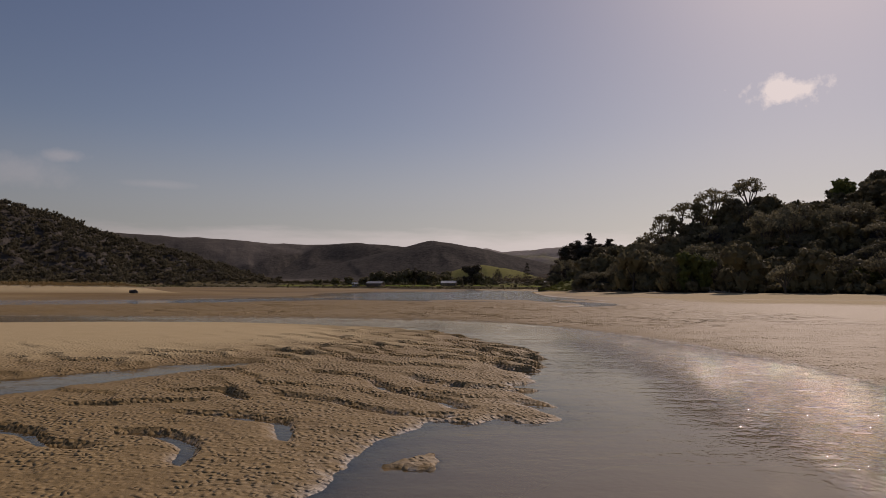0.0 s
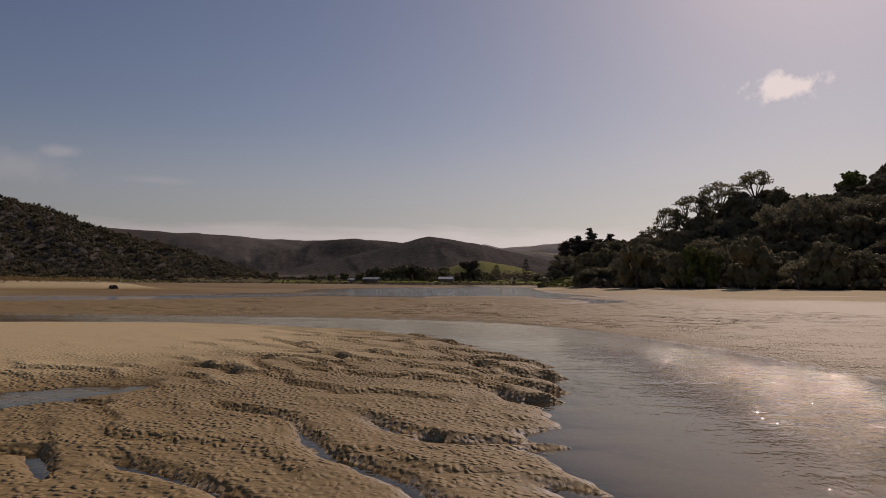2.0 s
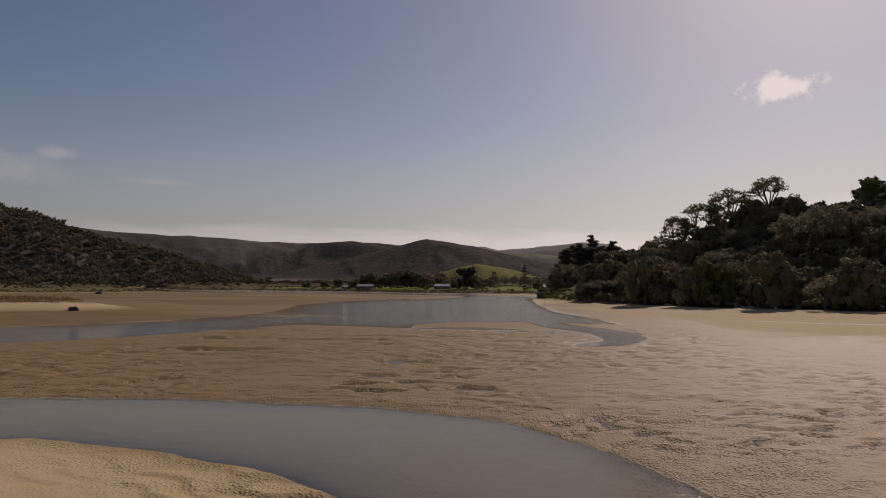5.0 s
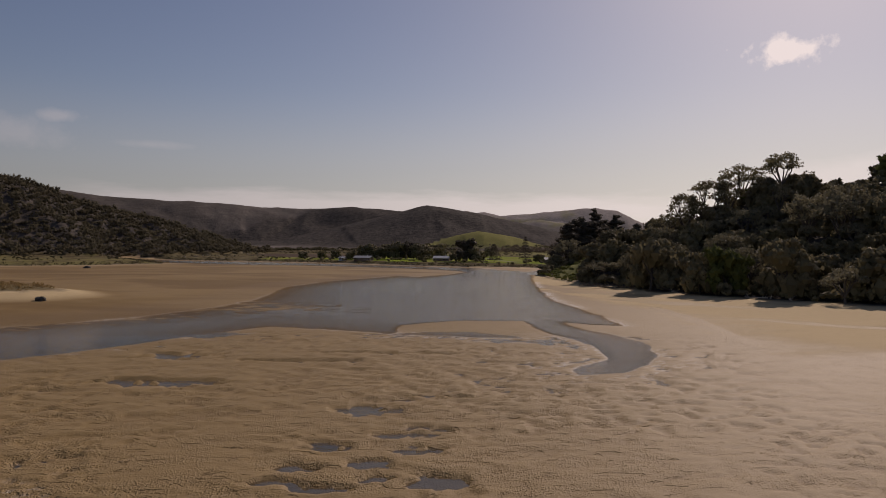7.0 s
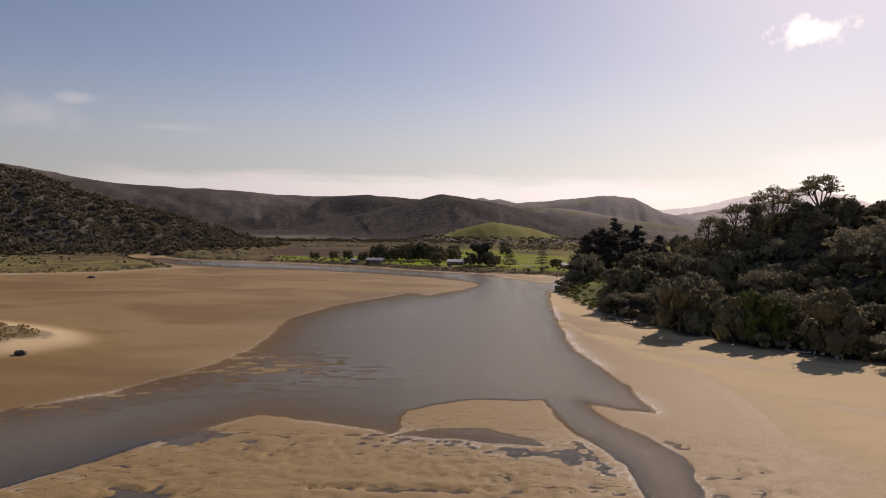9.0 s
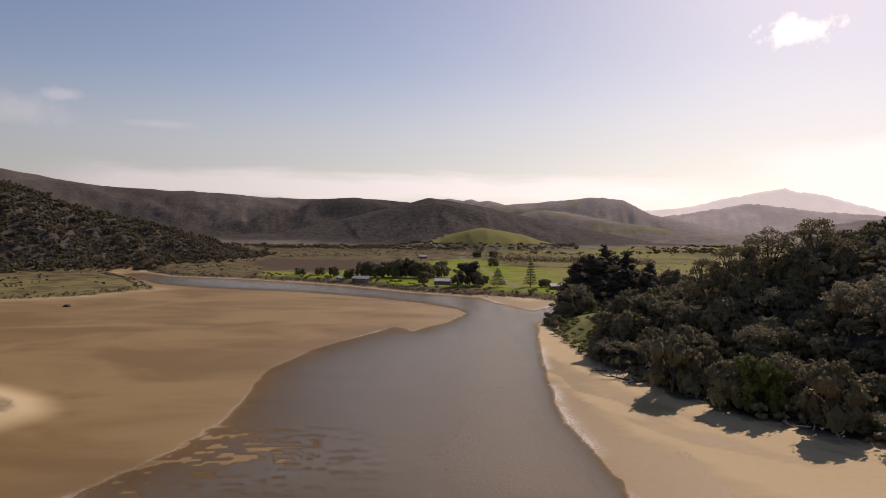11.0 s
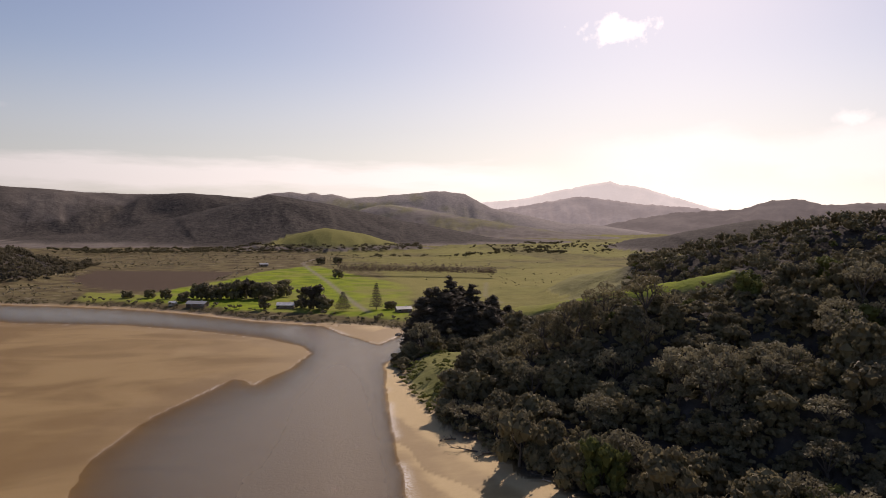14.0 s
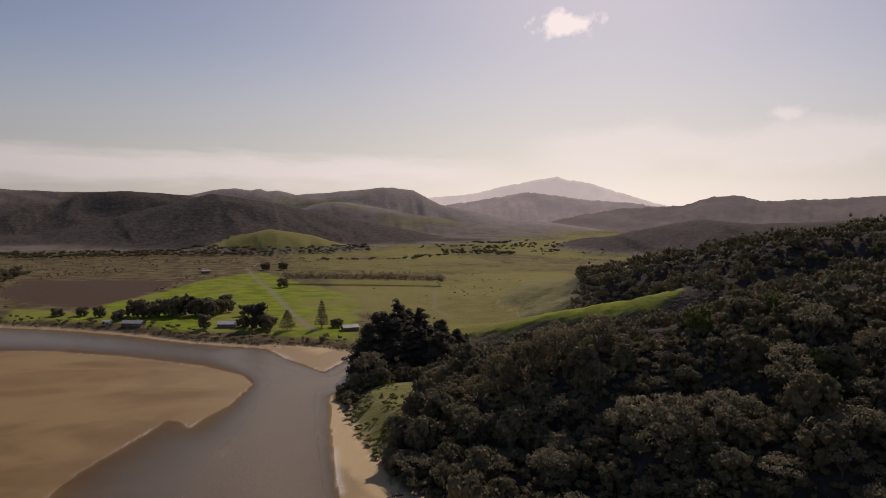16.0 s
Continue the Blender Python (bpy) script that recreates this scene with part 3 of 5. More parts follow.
GROUND, WATER = ground_material(), water_material()
BUSH_LEAF = leaf_material("bush_leaf", (0.128, 0.108, 0.066), (0.275, 0.240, 0.132))
GREY_LEAF = leaf_material("grey_green_leaf", (0.122, 0.108, 0.070), (0.335, 0.300, 0.185), 0.4)
PINE_LEAF = leaf_material("pine_needle", (0.068, 0.058, 0.046), (0.150, 0.130, 0.092), 0.2)
YOUNG_LEAF = leaf_material("young_leaf", (0.082, 0.094, 0.030), (0.215, 0.225, 0.066))
SCRUB_LEAF = leaf_material("scrub_leaf", (0.070, 0.064, 0.036), (0.18, 0.155, 0.082), 0.2)
WOOD_LEAF = leaf_material("hill_wood_leaf", (0.100, 0.086, 0.060), (0.190, 0.165, 0.102), 0.1, 0.5)
PALE_LEAF = leaf_material("pale_scrub_leaf", (0.20, 0.175, 0.125), (0.40, 0.355, 0.26), 0.1)
BARE_TWIG = leaf_material("bare_twig", (0.13, 0.10, 0.08), (0.22, 0.175, 0.13), 0.1)
FROND_LEAF = leaf_material("straw_grass", (0.20, 0.13, 0.055), (0.34, 0.24, 0.11), 0.2)
BARK = plain_material("bark", (0.06, 0.048, 0.036), (0.15, 0.125, 0.10), 3.0, 0.95, 0.06)
ROCK = plain_material("rock", (0.035, 0.030, 0.026), (0.11, 0.095, 0.08), 1.6, 0.9, 0.10)
DRIFT = plain_material("driftwood", (0.33, 0.28, 0.23), (0.60, 0.54, 0.47), 4.0, 0.9, 0.03)
ROOF_LIGHT = plain_material("light_roof_metal", (0.55, 0.55, 0.54), (0.72, 0.72, 0.70), 0.8, 0.45, 0.01)
ROOF_GREY = plain_material("grey_roof_metal", (0.30, 0.30, 0.30), (0.42, 0.42, 0.41), 0.8, 0.5, 0.01)
WALL_PALE = plain_material("pale_weatherboard", (0.45, 0.43, 0.39), (0.60, 0.58, 0.53), 0.7, 0.8, 0.01)
WALL_BROWN = plain_material("brown_weatherboard", (0.16, 0.11, 0.08), (0.24, 0.17, 0.12), 0.7, 0.85, 0.01)
GLASS = plain_material("window_glass", (0.02, 0.022, 0.025), (0.03, 0.033, 0.036), 0.5, 0.06, 0.0, 0.6)
POST_WOOD = plain_material("grey_timber", (0.18, 0.15, 0.12), (0.32, 0.28, 0.23), 2.0, 0.9, 0.02)
# second colour: the glow added as haze, stronger for the farther ranges
FAR_NEARER = haze_glow_material("nearer_far_range", (0.13, 0.113, 0.095), (0.078, 0.069, 0.071))
FAR_BLUE = haze_glow_material("far_range", (0.24, 0.205, 0.18), (0.155, 0.139, 0.142))
FAR_MOUNTAIN = haze_glow_material("far_mountain", (0.24, 0.20, 0.18), (0.45, 0.425, 0.415))


# ---- meshes ----
def mesh_object(name, verts, faces, mat, quads=True):
    """An object from arrays of vertices and of faces with a fixed number of corners."""
    me = bpy.data.meshes.new(name)
    verts, faces = np.asarray(verts, np.float32), np.asarray(faces, np.int32)
    me.vertices.add(len(verts))
    me.vertices.foreach_set("co", verts.ravel())
    me.loops.add(faces.size)
    me.loops.foreach_set("vertex_index", faces.ravel())
    me.polygons.add(len(faces))
    me.polygons.foreach_set("loop_start", np.arange(0, faces.size, faces.shape[1], dtype=np.int32))
    me.update(calc_edges=True)
    me.materials.append(mat)
    return new(name, me)


def shade_smooth(ob):
    ob.data.polygons.foreach_set("use_smooth", np.ones(len(ob.data.polygons), bool))
    return ob


def add_attribute(ob, name, values):
    values = np.asarray(values, np.float32)
    if values.ndim == 1:
        ob.data.attributes.new(name, "FLOAT", "POINT").data.foreach_set("value", values)
    else:
        full = np.ones((len(values), 4), np.float32)
        full[:, :3] = values
        ob.data.attributes.new(name, "FLOAT_COLOR", "POINT").data.foreach_set("color", full.ravel())


def part(name, bm, mat, parent, label="", flat=True):
    """Links a bmesh as one mesh under a thing or a part."""
    me = bpy.data.meshes.new(name)
    bm.to_mesh(me)
    bm.free()
    me.materials.append(mat)
    ob = new(name, me)
    ob.parent = parent
    if not flat:
        shade_smooth(ob)
    return tagged(ob, label) if label else ob


# ---- the ground: one sheet out to the horizon ----
def ground_sheet():
    radii = [0.5, 3, 8, 14, 20, 26, 31]
    while radii[-1] < 4950:
        r = radii[-1]
        radii.append(r + (0.9 if r < 34 else 0.165 if r < 82 else 0.165 + (r - 82) * 0.006 if r < 160 else 0.633 + (r - 160) * 0.0125))
    radii.append(5200)
    r = np.array(radii)
    fine = np.arange(-36, 53, 0.168)
    coarse = np.arange(fine[-1] + 3, 360 + fine[0] - 2, 4.0)
    az = np.radians(np.r_[fine, coarse])
    R, A = np.meshgrid(r, az, indexing="ij")
    x, y = (R * np.sin(A)).ravel(), (R * np.cos(A) - 20).ravel()
    z, land, h = terrain(x, y)
    n, m = len(r), len(az)
    i = np.arange(n * m).reshape(n, m)
    j = np.roll(i, -1, axis=1)
    faces = np.stack([i[:-1], i[1:], j[1:], j[:-1]], -1).reshape(-1, 4)
    # cover
    edge = fbm(x / 9, y / 9, 201, 4)
    on_land = smooth(land + 5 * edge, -1, 5)
    isle = smooth(inside(x, y, GRASS_ISLAND) + 4 * edge, -1, 4)
    on_land = np.maximum(np.maximum(on_land, isle * 0.85), smooth(h, 2, 5))
    big = fbm(x / 120, y / 120, 203, 4)
    pasture = smooth(inside(x, y, PASTURE) + 6 * edge, -2, 6)
    spur = smooth(inside(x, y, FIELD_SPUR) + 7 + 5 * edge, -1, 8)
    clear = smooth(inside(x, y, CLEARING) + 3 * edge, -1, 3)
    open_side = smooth(7 + 0.50 * (y - 83) - x, -8, 20) * smooth(y, 500, 530) * smooth(x, 100, 130) * (y < 1000)
    gh = hill(x, y, CREST_GREEN, 0.15, 161)
    green_hill = smooth(gh, 9, 14) * (y < 1750) * (h < gh + 6)
    floor = (h < 4).astype(float)
    olive = floor * smooth(y, 560, 700) * smooth(x, 20 + 0 * x, 150) * (0.06 + 0.16 * smooth(big, -0.1, 0.3))
    strip = floor * smooth(x, 150, 300) * smooth(y, 1180, 1260) * (0.12 + 0.28 * smooth(big, -0.2, 0.2))
    soft = smooth(fbm(x / 170, y / 170, 207, 4), -0.05, 0.25)
    rolling = smooth(hill(x, y, CREST_PASTURE, GULLY, 181), 3, 12) * soft * 0.14
    past = np.clip(np.maximum.reduce([pasture, spur, clear * 0.5, 0.5 * green_hill, olive, strip, rolling, 0.3 * open_side]), 0, 1)
    marsh = np.clip(floor * smooth(valley_side(x, y), 0, 10) + isle + 0.8 * green_hill + 0.7 * smooth(rolling, 0.05, 0.3), 0, 1)
    till = smooth(inside(x, y, PADDOCK) + 8 * edge, -2, 6) * floor
    road = np.exp(-((along(x, y, ROAD)[0] / 2.6) ** 2)) * floor + 0.5 * np.exp(-((along(x, y, FIELD_TRACK)[0] / 2.2) ** 2))
    wet = np.clip(1.15 - z / 0.55, 0, 1) * (1 - 0.9 * np.exp(-(((x + 27) / 19) ** 2 + ((y - 54) / 16) ** 2) ** 1.5))
    wet = np.maximum(wet, 0.55 * smooth(y, 190, 260) * (x < 0))
    wet *= 1 - 0.85 * smooth(inside(x, y, HEADLAND), -34, -12)
    wet *= 1 - 0.95 * smooth(inside(x, y, GRASS_ISLAND), -20, -8)
    shoreward = inside(x, y, HEADLAND)
    bands = smooth(fbm(shoreward / 8 + 0.4 * fbm(x / 20, y / 20, 251, 2), y / 75, 253, 3), -0.15, 0.25) * smooth(shoreward, -60, -40) * smooth(-shoreward, 4, 12) * (x > 20)
    wet = np.clip(wet + 0.6 * bands, 0, 1)
    wet = np.clip(wet + 0.4 * (1 - smooth(y, 115, 170)) * smooth(x, 10, 18), 0, 1)
    wet = np.clip(wet + 0.45 * smooth(y, 72, 84) * (1 - smooth(y, 150, 175)) * (1 - smooth(x, 6, 24)), 0, 1)
    for side in (-0.9, 0.9):
        wet = np.clip(wet + 0.5 * np.exp(-((along(x + side, y, TRACKS)[0] / 0.45) ** 2)), 0, 1)
    ripple = np.clip(1.3 - z / 0.6, 0, 1) * (1 - 0.3 * smooth(y, 55, 90)) * (1 - 0.8 * smooth(y, 150, 210)) * (1 - np.exp(-(((x + 27) / 19) ** 2 + ((y - 54) / 16) ** 2) ** 1.5)) + 0.08
    ripple *= 1 - 0.35 * smooth(x, 16, 22)
    shore = np.maximum(inside(x, y, MAIN_WATER), inside(x, y, NEAR_STREAM))
    # rim of foam and painted wet sheen where sand meets water
    edge_w = np.abs(z) / (0.05 - 0.034 * smooth(y, 185, 210) * (x < 30))
    foam_sheen = (1 - 0.7 * smooth(y, 185, 200) * smooth(-x, -30, -25) * smooth(y, 395, 370)) * (1 - 0.55 * smooth(y, 395, 410) * (x < 25)) * np.exp(-edge_w**2) * np.exp(-((shore / 6) ** 2)) * smooth(fbm(x / 23, y / 23, 221, 3), -0.35, 0.15) * (0.6 + 0.4 * smooth(y, 170, 200))
    silt_shade = smooth(y, 185, 300) * smooth(-x, -30, 10) * smooth(land, 0, -25) * (1 - smooth(inside(x, y, GRASS_ISLAND), -16, -4))
    silt_shade *= 0.75 + 0.25 * smooth(fbm(x / 60, y / 28, 223, 3), -0.3, 0.3)
    # hollows of the flats darkened: wet silt plus the scarps' shade put into the colour
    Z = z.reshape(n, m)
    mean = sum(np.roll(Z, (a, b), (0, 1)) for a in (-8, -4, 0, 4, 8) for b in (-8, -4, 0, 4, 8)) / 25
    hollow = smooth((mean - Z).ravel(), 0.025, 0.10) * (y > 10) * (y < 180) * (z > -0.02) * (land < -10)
    silt_shade = np.maximum(silt_shade, smooth(y, 140, 200) * smooth(-x, 38, 58) * smooth(land, 0, -25) * (1 - smooth(inside(x, y, GRASS_ISLAND), -16, -4)))
    silt_shade = np.maximum(silt_shade, 0.45 * hollow)
    verts = np.c_[x, y, z]
    ob = mesh_object("ground", np.r_[verts, [[0, -20, terrain(np.array([0.0]), np.array([-20.0]))[0][0]]]], faces, GROUND)
    pad = lambda v: np.r_[v, v[-1:]]  # noqa: E731
    add_attribute(ob, "cover", np.c_[pad(on_land), pad(past), pad(marsh)])
    add_attribute(ob, "state", np.c_[pad(wet), pad(road), pad(np.clip(ripple, 0, 1))])
    add_attribute(ob, "foam_sheen", pad(foam_sheen))
    add_attribute(ob, "till", pad(till))
    add_attribute(ob, "pits", pad(smooth(y, 66, 80) * (1 - smooth(y, 165, 200)) * (1 - smooth(x, 16, 34)) * (0.25 + 0.75 * smooth(fbm(x / 22, y / 22, 227, 2), -0.25, 0.2))))
    wood = smooth(hill(x, y, CREST_FOREST, GULLY, 151) + 6 * big - 5, 0, 6) * (1 - green_hill) * (y < 2300)
    wood = np.maximum(wood, smooth(inside(x, y, HEADLAND), 1, 6) * (1 - spur) * (1 - clear) * (1 - open_side))
    wood = np.maximum(wood, (0.45 + 0.3 * smooth(big, -0.3, 0.3)) * smooth(hill(x, y, CREST_RANGE, GULLY, 141), 2, 10) * (y < 2450))
    wood = np.maximum(wood, 0.8 * smooth(hill(x, y, CREST_RIGHT, GULLY, 191), 4, 12))
    wood = np.maximum(wood, 0.85 * smooth(hill(x, y, CREST_LEFT, GULLY, 131), 1, 4))
    add_attribute(ob, "wood", pad(np.clip(wood, 0, 1)))
    add_attribute(ob, "silt_shade", pad(silt_shade))
    # share of painted haze, growing with distance up the valley
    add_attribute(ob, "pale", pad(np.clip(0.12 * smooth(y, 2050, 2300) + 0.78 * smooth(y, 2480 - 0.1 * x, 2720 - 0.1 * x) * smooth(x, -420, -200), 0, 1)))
    add_attribute(ob, "straw", pad(np.clip(0.75 * green_hill + 0.8 * olive + 0.5 * strip + 0.5 * clear + 0.25 * spur + 0.5 * open_side + 0.38 * floor * smooth(x, 20, 160) * smooth(y, 600, 700) * smooth(edge + 1.5 * big, -0.5, 0.5) + 2.6 * rolling * smooth(edge, -0.3, 0.2) + 0.55 * floor * smooth(inside(x, y, MARSH_LEFT), -2, 8) * smooth(edge + big, -0.3, 0.3) + 0.55 * pasture * smooth(fbm(x / 40, y / 25, 241, 3), -0.05, 0.25), 0, 1)))
    shade_smooth(ob)
    tagged(ob, "tan tidal sand flats running into marsh, pasture and bush hills", "ground", kind="structure")
    # water: the flat sheet wherever the bed lies below the tide
    keep = (z[faces] < 0.03).any(1) & (np.hypot(x, y)[faces].max(1) < 1300) & (land[faces].min(1) < 8)
    used = np.unique(faces[keep])
    index = np.zeros(n * m, np.int64)
    index[used] = np.arange(len(used))
    wob = mesh_object("water", np.c_[x[used], y[used], np.zeros(len(used))], index[faces[keep][:, ::-1]], WATER)
    depth = np.maximum(-z[used], 0)
    add_attribute(wob, "murk", 1 - np.exp(-depth * 4.5))
    wx, wy = x[used], y[used]
    add_attribute(wob, "still", 1 - smooth(wy, 160, 175))
    add_attribute(wob, "stir", np.where(wy < 95, smooth(wx + 2 * fbm(wx / 5, wy / 8, 231, 3), 6, 14) * (1 - 0.5 * smooth(wy, 30, 62)), 0.28))
    shade_smooth(wob)
    tagged(wob, "shallow grey-brown estuary water with wind ripples", "water", kind="structure")


def valley_side(x, y):
    return np.maximum(inside(x, y, VALLEY), inside(x, y, MARSH_LEFT))


TRACKS = [(56, 222), (56, 195), (55, 183), (53, 169), (51, 156), (47, 143), (40, 122)]
ROAD = [(62, 600), (58, 640), (52, 731), (44, 866), (30, 1041), (24, 1150), (44, 1250)]
ground_sheet()


# ---- far ranges ----
def far_range(name, profile, dist, depth, mat, seed, label):
    """A range on the horizon, given as bearing and crest height."""
    az = np.radians(np.linspace(profile[0][0], profile[-1][0], 420))
    crest = np.interp(np.degrees(az), [p[0] for p in profile], [p[1] for p in profile])
    u = np.linspace(-1, 1, 25)
    U, A = np.meshgrid(u, az, indexing="ij")
    rr = dist + U * depth
    x, y = rr * np.sin(A), rr * np.cos(A) + 60
    rough = fbm(np.degrees(A) * 1.3 + 30, U * 2, seed, 5)
    z = crest * (1 - np.abs(U)) ** 0.9 * (1 + 0.6 * rough * np.abs(U)) + 5 * fbm(np.degrees(A) * 3.1, U * 3, seed + 5, 4) * (1 - np.abs(U))
    n, m = z.shape
    i = np.arange(n * m).reshape(n, m)
    f = np.stack([i[:-1, :-1], i[1:, :-1], i[1:, 1:], i[:-1, 1:]], -1).reshape(-1, 4)
    ob = shade_smooth(mesh_object(name, np.c_[x.ravel(), y.ravel(), z.ravel() - 3], f, mat))
    return tagged(ob, label, "mountain range", kind="structure")


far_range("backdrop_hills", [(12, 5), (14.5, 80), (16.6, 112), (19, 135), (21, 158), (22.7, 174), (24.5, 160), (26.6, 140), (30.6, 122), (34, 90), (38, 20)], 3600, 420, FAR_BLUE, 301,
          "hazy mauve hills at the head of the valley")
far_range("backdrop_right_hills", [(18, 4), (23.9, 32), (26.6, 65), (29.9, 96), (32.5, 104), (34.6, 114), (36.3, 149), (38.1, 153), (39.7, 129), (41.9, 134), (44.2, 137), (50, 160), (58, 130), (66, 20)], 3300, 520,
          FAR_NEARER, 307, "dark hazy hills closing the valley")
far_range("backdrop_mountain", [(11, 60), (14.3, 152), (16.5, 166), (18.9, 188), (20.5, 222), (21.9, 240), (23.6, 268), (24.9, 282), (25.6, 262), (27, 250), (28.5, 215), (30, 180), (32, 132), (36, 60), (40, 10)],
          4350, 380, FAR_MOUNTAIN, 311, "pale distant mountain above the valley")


# ---- plants ----
def tube(bm, p, q, r0, r1, sides=7):
    """A tapered round limb from p to q."""
    p, q = Vector(p), Vector(q)
    turn = (q - p).to_track_quat("Z", "Y").to_matrix()
    rings = []
    for c, r in ((p, r0), (q, r1)):
        rings.append([bm.verts.new(c + turn @ Vector((r * math.cos(2 * math.pi * k / sides), r * math.sin(2 * math.pi * k / sides), 0))) for k in range(sides)])
    for k in range(sides):
        bm.faces.new((rings[0][k], rings[0][(k + 1) % sides], rings[1][(k + 1) % sides], rings[1][k]))
    bm.faces.new(rings[1])


def leaf_cloud(rng, lobes, leaf, density, shell=0.35):
    """Leaf sprays over rounded lobes (x, y, z, rx, ry, rz): four corners each, in one array."""
    out = []
    for cx, cy, cz, rx, ry, rz in lobes:
        n = max(6, int(density * (rx * ry + rx * rz + ry * rz) / leaf**2))
        d = rng.normal(size=(n, 3))
        d[:, 2] = np.abs(d[:, 2]) * 1.15 - 0.42
        d /= np.linalg.norm(d, axis=1)[:, None]
        c = np.array([cx, cy, cz]) + d * np.array([rx, ry, rz]) * (1 - shell * rng.random(n) ** 2 + 0.11 * rng.normal(size=n))[:, None]
        nor = d + 0.30 * rng.normal(size=(n, 3))
        nor /= np.linalg.norm(nor, axis=1)[:, None]
        t = np.cross(nor, rng.normal(size=(n, 3)))
        t /= np.linalg.norm(t, axis=1)[:, None]
        b = np.cross(nor, t)
        s = (leaf * (0.45 + 0.75 * rng.random(n)))[:, None]
        w = s * (0.45 + 0.4 * rng.random(n))[:, None]
        out.append(np.stack([c - t * s, c - b * w + nor * s * 0.15, c + t * s, c + b * w - nor * s * 0.1], 1))
    return np.concatenate(out).reshape(-1, 3)


def quads(verts):
    return np.arange(len(verts)).reshape(-1, 4)


def leaf_mesh(name, verts, mat):
    ob = mesh_object(name, verts, quads(verts), mat)
    return ob


def tree(name, trunk_fn, lobes, leaf, density, seed, mat, label, category="tree", group="", solid=False):
    """A tree: an empty at the foot, with trunk and crown."""
    rng = np.random.default_rng(seed)
    foot = tagged(new(name), label, category, group)
    bm = bmesh.new()
    trunk_fn(bm)
    part("trunk", bm, BARK, foot, flat=False)
    leaves = leaf_cloud(rng, lobes, leaf, density)
    crown = leaf_mesh("crown", np.r_[core(lobes, rng), leaves] if solid else leaves, mat)
    crown.parent = foot
    return foot


def bush_lobes(rng, h, r, n, skirt=False):
    """A domed crown of rounded heads, each carrying smaller heads over its upper side."""
    heads = [(0, 0, h * 0.62, r * 0.55, h * 0.30)]
    for k in range(n):
        a = 2 * math.pi * (k + rng.random() * 0.7) / n
        d = r * (0.42 + 0.34 * rng.random())
        s = r * (0.30 + 0.16 * rng.random())
        heads.append((d * math.cos(a), d * math.sin(a), h * (0.78 - 0.42 * (d / r) ** 2 + 0.10 * rng.normal()), s, s * 0.85))
    if skirt:
        for k in range(5):
            a = 2 * math.pi * (k + rng.random()) / 5
            heads.append((r * 0.62 * math.cos(a), r * 0.62 * math.sin(a), h * 0.24, r * 0.38, h * 0.22))
    lobes = []
    for x, y, z, s, t in heads:
        lobes.append((x, y, z, s, s, t))
        for _ in range(4 if skirt else 0):
            a, e = rng.uniform(0, 6.28), rng.uniform(0.1, 1.3)
            q = s * rng.uniform(0.34, 0.52)
            lobes.append((x + s * 0.85 * math.cos(a) * math.cos(e), y + s * 0.85 * math.sin(a) * math.cos(e), z + t * 0.85 * math.sin(e), q, q, q * 0.8))
    return lobes


def bush_trunk(h, r, rng):
    legs = [(rng.uniform(-0.5, 0.5) * r, rng.uniform(-0.5, 0.5) * r, h * 0.6) for _ in range(4)]

    def build(bm):
        tube(bm, (0, 0, -1.5), (0.1, 0, h * 0.28), 0.035 * h, 0.026 * h)
        for q in legs:
            tube(bm, (0.1, 0, h * 0.24), q, 0.02 * h, 0.007 * h, 6)
    return build


def spread_tree(name, h, r, seed, label, leaf=0.55, mat=BUSH_LEAF, group="", crown=0.5):
    """An old tree on bare forked limbs, its foliage a broken dome of separate heads; crown: the share of the height that is leaved."""
    rng = np.random.default_rng(seed)
    base = h * (1 - crown)
    limbs, lobes = [((0, 0, -1.5), (0.2, 0, base * 0.55), 0.042 * h, 0.034 * h)], []
    n = 6
    for k in range(n):
        a = 2 * math.pi * (k + 0.6 * rng.random()) / n
        reach = r * (0.34 + 0.16 * rng.random())
        mid = (reach * math.cos(a), reach * math.sin(a), base + h * crown * (0.22 + 0.2 * rng.random()))
        limbs.append(((0.2, 0, base * (0.4 + 0.15 * rng.random())), mid, 0.022 * h, 0.012 * h))
        for _ in range(5):
            b, f = a + rng.uniform(-0.7, 0.7), rng.random() ** 0.6
            reach2 = r * (0.2 + 0.72 * f)
            top = (reach2 * math.cos(b), reach2 * math.sin(b), base + h * crown * (0.93 - 0.62 * (reach2 / r) ** 2 - 0.16 * rng.random()))
            limbs.append((mid, top, 0.010 * h, 0.004 * h))
            s = r * (0.17 + 0.10 * rng.random())
            lobes.append((*top, s, s, s * 0.8))
            for _ in range(2):
                c, q = rng.uniform(0, 6.28), s * rng.uniform(0.45, 0.65)
                lobes.append((top[0] + s * math.cos(c), top[1] + s * math.sin(c), top[2] + s * rng.uniform(-0.25, 0.35), q, q, q * 0.6))

    def build(bm):
        for p, q, r0, r1 in limbs:
            tube(bm, p, q, r0, r1, 5)
    return tree(name, build, lobes, leaf, 0.9, seed, mat, label, "tree", group)


